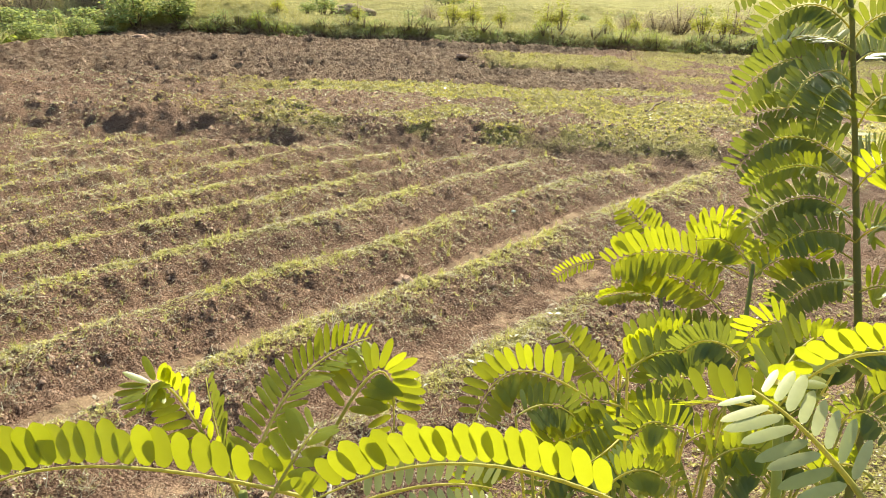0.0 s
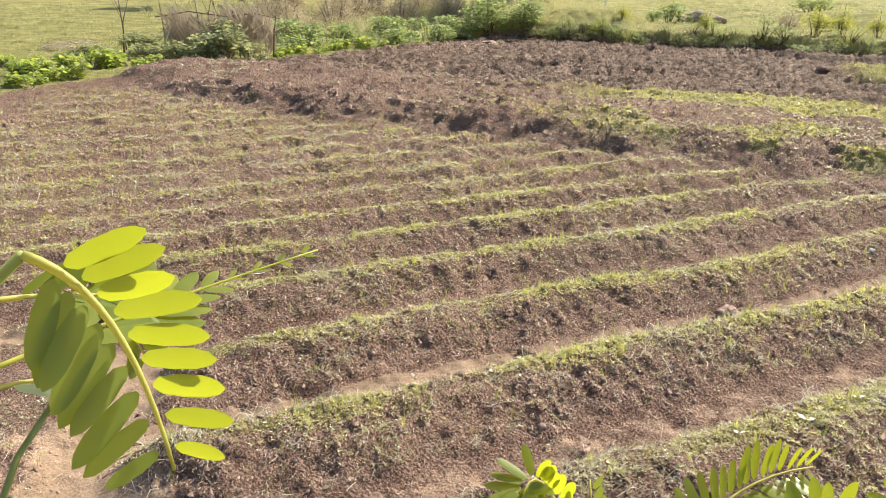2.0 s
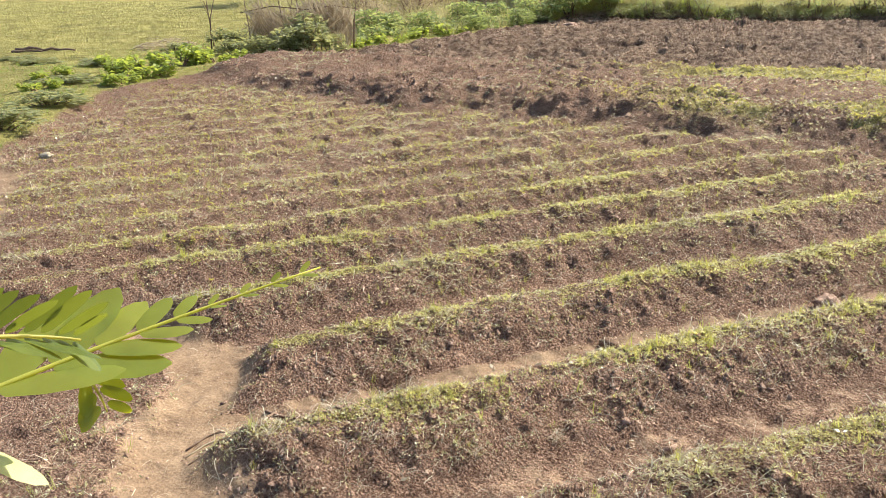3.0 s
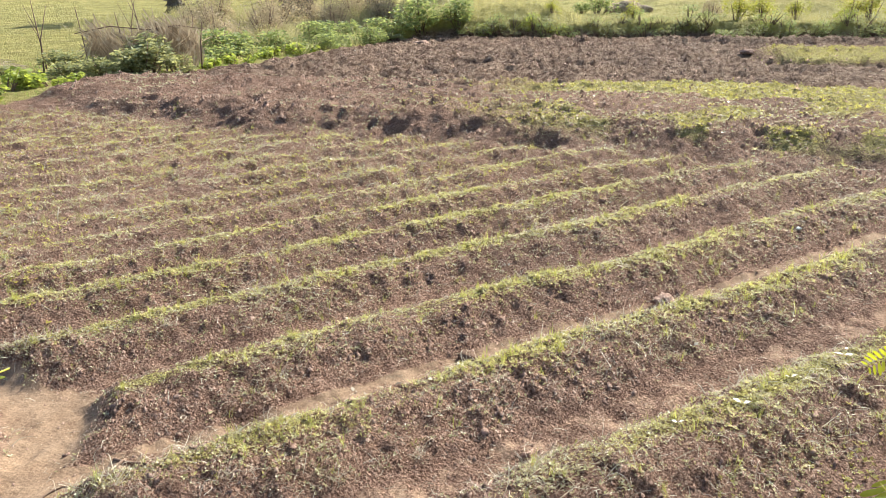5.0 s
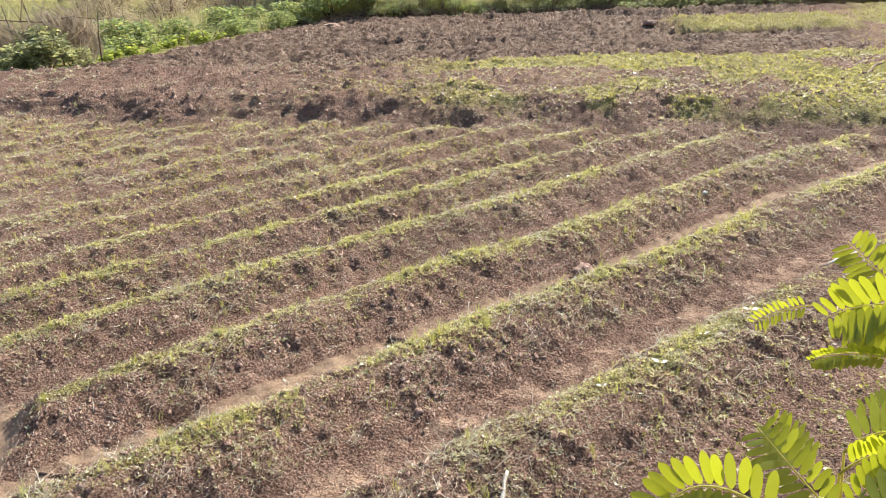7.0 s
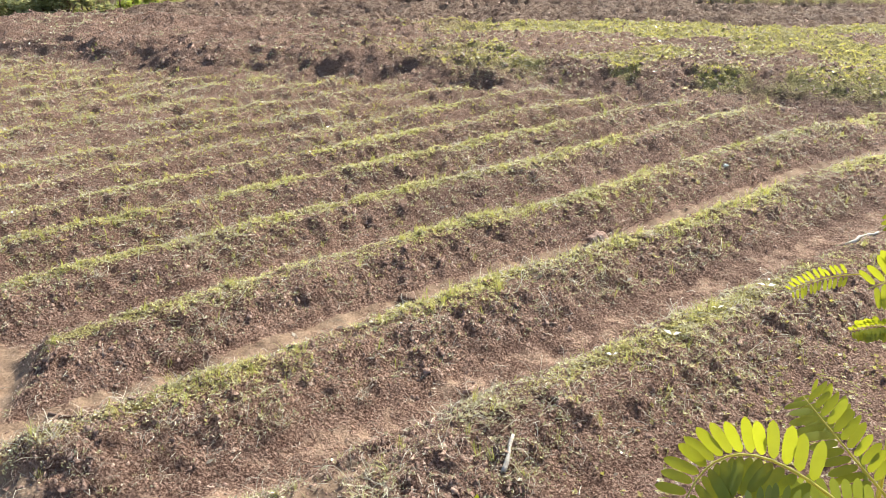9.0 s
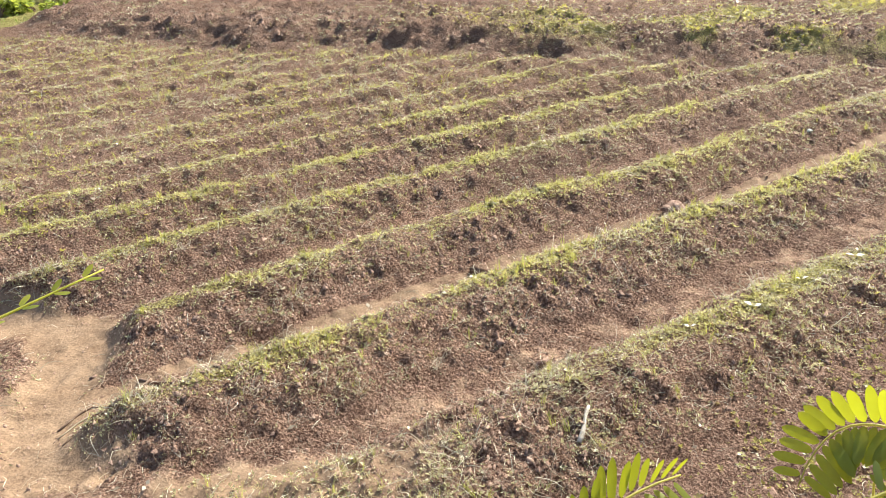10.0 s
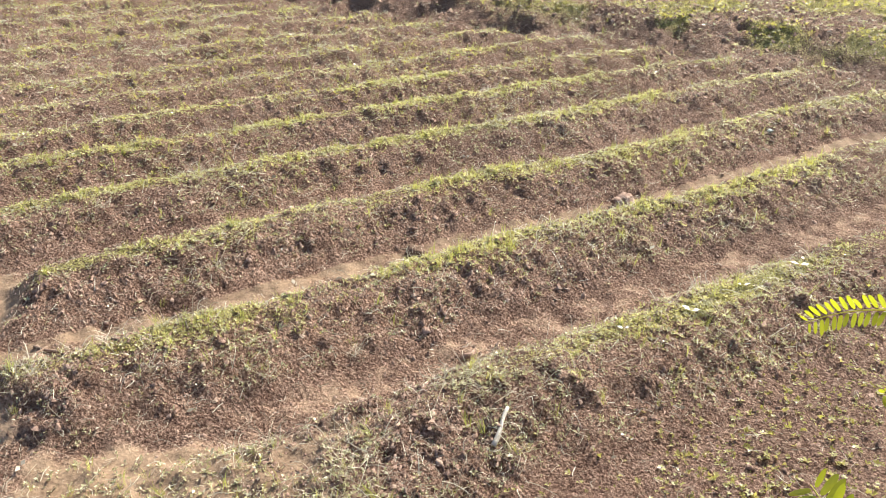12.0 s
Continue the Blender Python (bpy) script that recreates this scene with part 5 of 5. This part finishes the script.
leaf(plant_b, (0.133, 0.523, 1.917), (0.035, 0.591, 1.962), (0.006, 0.511, 1.898), 0.0331, 0.3, 18, 0.3)
leaf(plant_b, (0.168, 0.556, 1.91), (0.137, 0.58, 1.935), (0.108, 0.62, 1.955), 0.0256, 0.3, 15, 0.3)
leaf(plant_b, (0.168, 0.554, 1.907), (0.209, 0.593, 1.96), (0.254, 0.602, 1.964), 0.0273, 0.26, 40, 0.3)
leaf(plant_b, (0.17, 0.539, 1.902), (0.114, 0.551, 1.915), (0.067, 0.522, 1.892), 0.0260, 0.3, 15, 0.3, old=True)
leaf(plant_b, (0.17, 0.523, 1.898), (0.121, 0.509, 1.891), (0.076, 0.486, 1.878), 0.0280, 0.3, 10, 0.3)
leaf(plant_b, (0.176, 0.531, 1.893), (0.226, 0.543, 1.923), (0.254, 0.543, 1.902), 0.0268, 0.3, 20, 0.3, old=True)
leaf(plant_b, (0.171, 0.508, 1.894), (0.139, 0.459, 1.899), (0.092, 0.422, 1.898), 0.0299, 0.3, 15, 0.3, old=True)
leaf(plant_b, (0.172, 0.504, 1.889), (0.194, 0.482, 1.925), (0.21, 0.453, 1.929), 0.0275, 0.28, 5, 0.22)
leaf(plant_c, (0.428, 0.836, 1.943), (0.319, 0.909, 1.985), (0.231, 0.892, 1.933), 0.0407, 0.25, 12, 0.28)
leaf(plant_c, (0.397, 0.821, 1.887), (0.352, 0.898, 1.942), (0.255, 0.9, 1.917), 0.0382, 0.25, 12, 0.28)
leaf(plant_c, (0.335, 0.923, 1.954), (0.303, 0.957, 1.975), (0.276, 0.988, 2.0), 0.0316, 0.25, 10, 0.28)
leaf(plant_c, (0.245, 0.971, 1.914), (0.203, 0.987, 1.901), (0.172, 0.99, 1.87), 0.0146, 0.42, 20, 0.3)
leaf(plant_c, (0.315, 0.866, 1.896), (0.261, 0.889, 1.9), (0.218, 0.879, 1.88), 0.0197, 0.26, 50, 0.34)
leaf(plant_c, (0.37, 0.93, 1.95), (0.401, 0.952, 2.005), (0.452, 0.929, 1.983), 0.0354, 0.25, 20, 0.28)
leaf(plant_c, (0.434, 0.837, 1.951), (0.415, 0.872, 2.004), (0.356, 0.87, 1.986), 0.0332, 0.24, 15, 0.3)
leaf(plant_c, (0.43, 0.832, 1.938), (0.487, 0.854, 2.001), (0.534, 0.832, 1.968), 0.0341, 0.25, 20, 0.28)
leaf(plant_c, (0.419, 0.794, 1.863), (0.339, 0.782, 1.9), (0.245, 0.762, 1.884), 0.0273, 0.25, 12, 0.28, old=True)
leaf(plant_c, (0.19, 0.703, 1.846), (0.174, 0.742, 1.857), (0.158, 0.773, 1.859), 0.0254, 0.28, 15, 0.3)
leaf(plant_c, (0.255, 0.691, 1.863), (0.249, 0.73, 1.877), (0.294, 0.7, 1.899), 0.0250, 0.25, 30, 0.28)
leaf(plant_c, (0.41, 0.772, 1.825), (0.446, 0.76, 1.879), (0.462, 0.724, 1.882), 0.0312, 0.25, 15, 0.28)
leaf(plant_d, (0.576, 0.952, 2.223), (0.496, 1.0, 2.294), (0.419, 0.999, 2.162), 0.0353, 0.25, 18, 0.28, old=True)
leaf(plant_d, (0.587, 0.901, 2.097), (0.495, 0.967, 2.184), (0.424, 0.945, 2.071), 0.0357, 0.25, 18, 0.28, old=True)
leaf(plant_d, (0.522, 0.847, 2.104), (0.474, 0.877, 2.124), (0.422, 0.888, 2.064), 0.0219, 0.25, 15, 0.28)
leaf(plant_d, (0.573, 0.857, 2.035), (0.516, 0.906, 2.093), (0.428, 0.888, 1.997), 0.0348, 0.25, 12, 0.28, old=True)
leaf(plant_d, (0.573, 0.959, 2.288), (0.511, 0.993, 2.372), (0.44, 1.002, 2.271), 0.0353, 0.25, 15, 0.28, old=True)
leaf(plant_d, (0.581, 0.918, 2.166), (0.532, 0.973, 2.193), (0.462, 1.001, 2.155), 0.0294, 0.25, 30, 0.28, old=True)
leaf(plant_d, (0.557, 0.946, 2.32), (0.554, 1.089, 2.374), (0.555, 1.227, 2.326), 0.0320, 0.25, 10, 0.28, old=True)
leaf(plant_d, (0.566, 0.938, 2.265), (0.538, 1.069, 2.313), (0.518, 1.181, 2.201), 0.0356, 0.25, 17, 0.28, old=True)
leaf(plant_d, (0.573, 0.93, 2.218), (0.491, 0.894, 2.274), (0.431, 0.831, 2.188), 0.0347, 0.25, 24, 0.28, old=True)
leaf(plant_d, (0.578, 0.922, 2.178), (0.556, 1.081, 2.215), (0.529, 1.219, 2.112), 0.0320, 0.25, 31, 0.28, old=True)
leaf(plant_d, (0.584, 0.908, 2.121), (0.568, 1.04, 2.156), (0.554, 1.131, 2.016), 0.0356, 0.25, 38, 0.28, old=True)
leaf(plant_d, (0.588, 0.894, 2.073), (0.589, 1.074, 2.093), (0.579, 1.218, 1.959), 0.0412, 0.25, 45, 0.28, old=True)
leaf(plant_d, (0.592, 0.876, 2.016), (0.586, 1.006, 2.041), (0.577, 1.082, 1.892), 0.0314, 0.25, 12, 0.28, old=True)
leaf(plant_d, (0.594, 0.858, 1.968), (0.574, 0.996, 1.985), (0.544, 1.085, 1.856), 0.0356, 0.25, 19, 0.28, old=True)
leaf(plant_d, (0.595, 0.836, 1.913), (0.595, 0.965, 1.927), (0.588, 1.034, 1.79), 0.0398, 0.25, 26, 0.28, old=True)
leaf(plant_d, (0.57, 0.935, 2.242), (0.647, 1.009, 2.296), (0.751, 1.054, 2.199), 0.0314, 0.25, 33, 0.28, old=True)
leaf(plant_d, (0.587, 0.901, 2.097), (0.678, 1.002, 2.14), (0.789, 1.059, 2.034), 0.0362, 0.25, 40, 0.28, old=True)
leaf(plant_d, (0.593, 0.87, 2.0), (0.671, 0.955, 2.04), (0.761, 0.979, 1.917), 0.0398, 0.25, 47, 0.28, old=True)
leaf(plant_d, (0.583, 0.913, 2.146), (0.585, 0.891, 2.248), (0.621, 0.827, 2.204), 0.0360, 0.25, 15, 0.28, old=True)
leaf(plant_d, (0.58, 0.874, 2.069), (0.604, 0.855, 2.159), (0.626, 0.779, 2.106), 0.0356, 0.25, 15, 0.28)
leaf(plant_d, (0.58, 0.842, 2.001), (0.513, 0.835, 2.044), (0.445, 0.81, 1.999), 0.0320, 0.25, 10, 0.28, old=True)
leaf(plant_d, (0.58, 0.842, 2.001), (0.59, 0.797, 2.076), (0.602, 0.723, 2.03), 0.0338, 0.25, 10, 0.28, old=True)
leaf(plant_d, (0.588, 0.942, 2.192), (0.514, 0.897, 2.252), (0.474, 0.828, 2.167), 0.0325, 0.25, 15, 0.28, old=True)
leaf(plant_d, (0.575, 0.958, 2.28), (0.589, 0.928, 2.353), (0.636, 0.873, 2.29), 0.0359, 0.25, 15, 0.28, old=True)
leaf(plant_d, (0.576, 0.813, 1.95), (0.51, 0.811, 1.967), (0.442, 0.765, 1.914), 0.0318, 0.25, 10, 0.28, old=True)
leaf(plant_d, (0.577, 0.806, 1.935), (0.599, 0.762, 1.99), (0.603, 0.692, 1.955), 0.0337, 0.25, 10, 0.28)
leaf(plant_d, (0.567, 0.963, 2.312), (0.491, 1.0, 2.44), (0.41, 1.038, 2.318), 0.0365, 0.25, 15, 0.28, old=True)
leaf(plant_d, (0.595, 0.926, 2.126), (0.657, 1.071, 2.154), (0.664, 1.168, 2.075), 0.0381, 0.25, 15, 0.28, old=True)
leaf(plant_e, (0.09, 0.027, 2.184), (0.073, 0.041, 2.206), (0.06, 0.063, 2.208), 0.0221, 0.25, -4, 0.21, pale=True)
leaf(plant_e, (0.125, 0.067, 2.22), (0.1, 0.085, 2.221), (0.079, 0.079, 2.188), 0.0145, 0.38, 60, 0.43, sweep=0.55, facing=UPWARD, rows=(1,))
leaf(plant_e, (0.084, 0.086, 2.183), (0.093, 0.112, 2.191), (0.117, 0.127, 2.198), 0.0164, 0.34, 20, 0.34)
leaf(plant_e, (0.081, 0.078, 2.187), (0.066, 0.088, 2.191), (0.052, 0.099, 2.178), 0.0152, 0.34, 40, 0.34)
leaf(plant_b, (0.068, 0.51, 1.859), (0.095, 0.502, 1.9), (0.126, 0.51, 1.865), 0.0264, 0.26, 7, 0.29, foot=(0.16, 0.47))
leaf(plant_c, (0.388, 0.658, 1.912), (0.431, 0.65, 1.952), (0.483, 0.653, 1.929), 0.0277, 0.26, 19, 0.29, foot=(0.35, 0.61))
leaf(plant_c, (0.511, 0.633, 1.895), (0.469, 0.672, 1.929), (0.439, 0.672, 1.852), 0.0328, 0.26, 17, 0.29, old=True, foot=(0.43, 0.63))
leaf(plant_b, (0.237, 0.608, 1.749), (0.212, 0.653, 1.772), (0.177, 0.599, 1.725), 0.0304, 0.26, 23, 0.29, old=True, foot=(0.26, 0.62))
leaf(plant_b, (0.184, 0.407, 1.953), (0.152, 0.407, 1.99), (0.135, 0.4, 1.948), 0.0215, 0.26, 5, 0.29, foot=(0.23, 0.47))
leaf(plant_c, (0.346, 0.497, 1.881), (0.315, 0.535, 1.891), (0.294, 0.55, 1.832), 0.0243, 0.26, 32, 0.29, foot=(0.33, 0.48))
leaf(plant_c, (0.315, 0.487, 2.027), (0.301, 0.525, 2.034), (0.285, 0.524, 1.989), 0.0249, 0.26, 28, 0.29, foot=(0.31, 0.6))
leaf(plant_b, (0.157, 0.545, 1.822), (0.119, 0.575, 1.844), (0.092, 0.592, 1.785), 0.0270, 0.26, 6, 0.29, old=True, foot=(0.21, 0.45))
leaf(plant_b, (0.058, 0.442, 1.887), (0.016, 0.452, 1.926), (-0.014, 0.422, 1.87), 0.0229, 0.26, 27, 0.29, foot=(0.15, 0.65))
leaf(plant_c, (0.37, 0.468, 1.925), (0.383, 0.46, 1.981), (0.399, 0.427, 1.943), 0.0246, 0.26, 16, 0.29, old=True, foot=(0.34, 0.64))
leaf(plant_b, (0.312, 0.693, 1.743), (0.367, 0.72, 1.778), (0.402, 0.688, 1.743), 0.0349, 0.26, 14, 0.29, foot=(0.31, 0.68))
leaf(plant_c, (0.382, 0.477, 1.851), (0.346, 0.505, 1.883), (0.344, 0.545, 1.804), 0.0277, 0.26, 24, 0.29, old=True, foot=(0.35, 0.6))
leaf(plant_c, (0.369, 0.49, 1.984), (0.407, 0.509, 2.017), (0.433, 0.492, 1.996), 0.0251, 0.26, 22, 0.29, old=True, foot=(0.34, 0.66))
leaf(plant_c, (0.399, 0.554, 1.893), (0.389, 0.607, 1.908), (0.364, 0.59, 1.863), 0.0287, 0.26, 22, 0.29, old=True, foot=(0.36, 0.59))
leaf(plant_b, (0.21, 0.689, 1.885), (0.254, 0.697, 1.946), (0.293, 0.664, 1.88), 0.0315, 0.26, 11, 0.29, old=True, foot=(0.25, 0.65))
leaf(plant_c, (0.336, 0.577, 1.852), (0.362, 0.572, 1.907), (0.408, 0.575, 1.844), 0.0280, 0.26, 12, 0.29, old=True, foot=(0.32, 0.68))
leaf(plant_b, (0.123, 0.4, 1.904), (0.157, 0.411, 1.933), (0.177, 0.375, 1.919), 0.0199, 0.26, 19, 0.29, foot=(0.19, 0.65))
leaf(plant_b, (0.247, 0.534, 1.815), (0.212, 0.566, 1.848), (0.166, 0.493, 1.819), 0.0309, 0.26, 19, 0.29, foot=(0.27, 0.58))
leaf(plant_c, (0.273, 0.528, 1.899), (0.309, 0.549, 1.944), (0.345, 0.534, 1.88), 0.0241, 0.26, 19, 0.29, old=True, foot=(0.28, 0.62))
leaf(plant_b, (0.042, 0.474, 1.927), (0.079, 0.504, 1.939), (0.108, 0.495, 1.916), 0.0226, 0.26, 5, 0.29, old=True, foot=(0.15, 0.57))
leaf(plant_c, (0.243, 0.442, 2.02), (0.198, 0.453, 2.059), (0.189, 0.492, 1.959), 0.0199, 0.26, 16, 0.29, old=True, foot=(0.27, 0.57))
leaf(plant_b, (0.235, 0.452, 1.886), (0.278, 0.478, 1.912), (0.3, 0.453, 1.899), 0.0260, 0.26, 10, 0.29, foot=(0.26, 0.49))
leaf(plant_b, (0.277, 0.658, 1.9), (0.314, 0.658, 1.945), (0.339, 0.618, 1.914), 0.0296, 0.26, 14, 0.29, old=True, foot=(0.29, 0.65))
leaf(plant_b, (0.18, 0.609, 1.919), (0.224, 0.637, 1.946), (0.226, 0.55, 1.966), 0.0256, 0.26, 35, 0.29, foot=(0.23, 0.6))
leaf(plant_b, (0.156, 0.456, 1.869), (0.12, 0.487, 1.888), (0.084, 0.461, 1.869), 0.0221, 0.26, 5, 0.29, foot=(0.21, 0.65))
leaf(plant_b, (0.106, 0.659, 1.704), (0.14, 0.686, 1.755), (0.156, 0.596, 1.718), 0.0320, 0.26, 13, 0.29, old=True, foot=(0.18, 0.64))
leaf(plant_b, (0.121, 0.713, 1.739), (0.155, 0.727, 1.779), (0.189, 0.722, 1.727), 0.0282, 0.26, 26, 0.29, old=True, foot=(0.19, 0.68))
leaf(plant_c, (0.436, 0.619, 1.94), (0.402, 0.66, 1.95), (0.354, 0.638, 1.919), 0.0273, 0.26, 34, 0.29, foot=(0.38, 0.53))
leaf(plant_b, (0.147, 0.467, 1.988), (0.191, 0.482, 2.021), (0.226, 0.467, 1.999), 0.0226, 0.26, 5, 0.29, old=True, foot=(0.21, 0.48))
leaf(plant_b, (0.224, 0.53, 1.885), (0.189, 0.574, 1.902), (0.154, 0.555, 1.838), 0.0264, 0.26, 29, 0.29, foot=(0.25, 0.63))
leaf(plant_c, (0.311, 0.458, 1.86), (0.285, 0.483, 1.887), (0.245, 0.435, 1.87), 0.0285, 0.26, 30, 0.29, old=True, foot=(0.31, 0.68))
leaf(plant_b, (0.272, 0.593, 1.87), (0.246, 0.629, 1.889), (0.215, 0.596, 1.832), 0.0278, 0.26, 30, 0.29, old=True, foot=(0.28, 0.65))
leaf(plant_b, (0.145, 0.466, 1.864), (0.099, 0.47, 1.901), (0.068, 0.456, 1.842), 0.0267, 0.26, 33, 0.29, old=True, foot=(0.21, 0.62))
leaf(plant_c, (0.386, 0.417, 1.904), (0.368, 0.454, 1.915), (0.329, 0.427, 1.891), 0.0266, 0.26, 33, 0.29, foot=(0.35, 0.64))
leaf(plant_c, (0.445, 0.56, 1.93), (0.47, 0.572, 1.982), (0.475, 0.517, 1.927), 0.0322, 0.26, 12, 0.29, foot=(0.39, 0.55))
leaf(plant_c, (0.408, 0.485, 1.944), (0.444, 0.491, 1.988), (0.475, 0.468, 1.95), 0.0262, 0.26, 11, 0.29, foot=(0.36, 0.45))
leaf(plant_f, (-0.417, 0.099, 2.175), (-0.406, 0.169, 2.176), (-0.354, 0.256, 2.187), 0.0451, 0.36, 14, 0.36, taper=True, facing=(0.1, -0.25, 1.0))
leaf(plant_f, (-0.269, 0.02, 2.28), (-0.255, 0.031, 2.272), (-0.239, 0.023, 2.236), 0.0179, 0.3, 24, 0.28, sweep=0.5)
leaf(plant_f, (-0.401, 0.096, 2.212), (-0.392, 0.132, 2.205), (-0.384, 0.154, 2.192), 0.0235, 0.27, 58, 0.25, sweep=0.9, old=True)
leaf(plant_f, (-0.406, 0.092, 2.173), (-0.402, 0.103, 2.173), (-0.402, 0.121, 2.165), 0.0303, 0.6, 0, 0.3, sweep=1.6, rows=(1,), pale=True, facing=(0.1, -0.25, 1.0))
leaf(plant_f, (-0.406, 0.163, 2.17), (-0.4, 0.166, 2.163), (-0.394, 0.164, 2.152), 0.0138, 0.5, 30, 0.4, sweep=1.4)
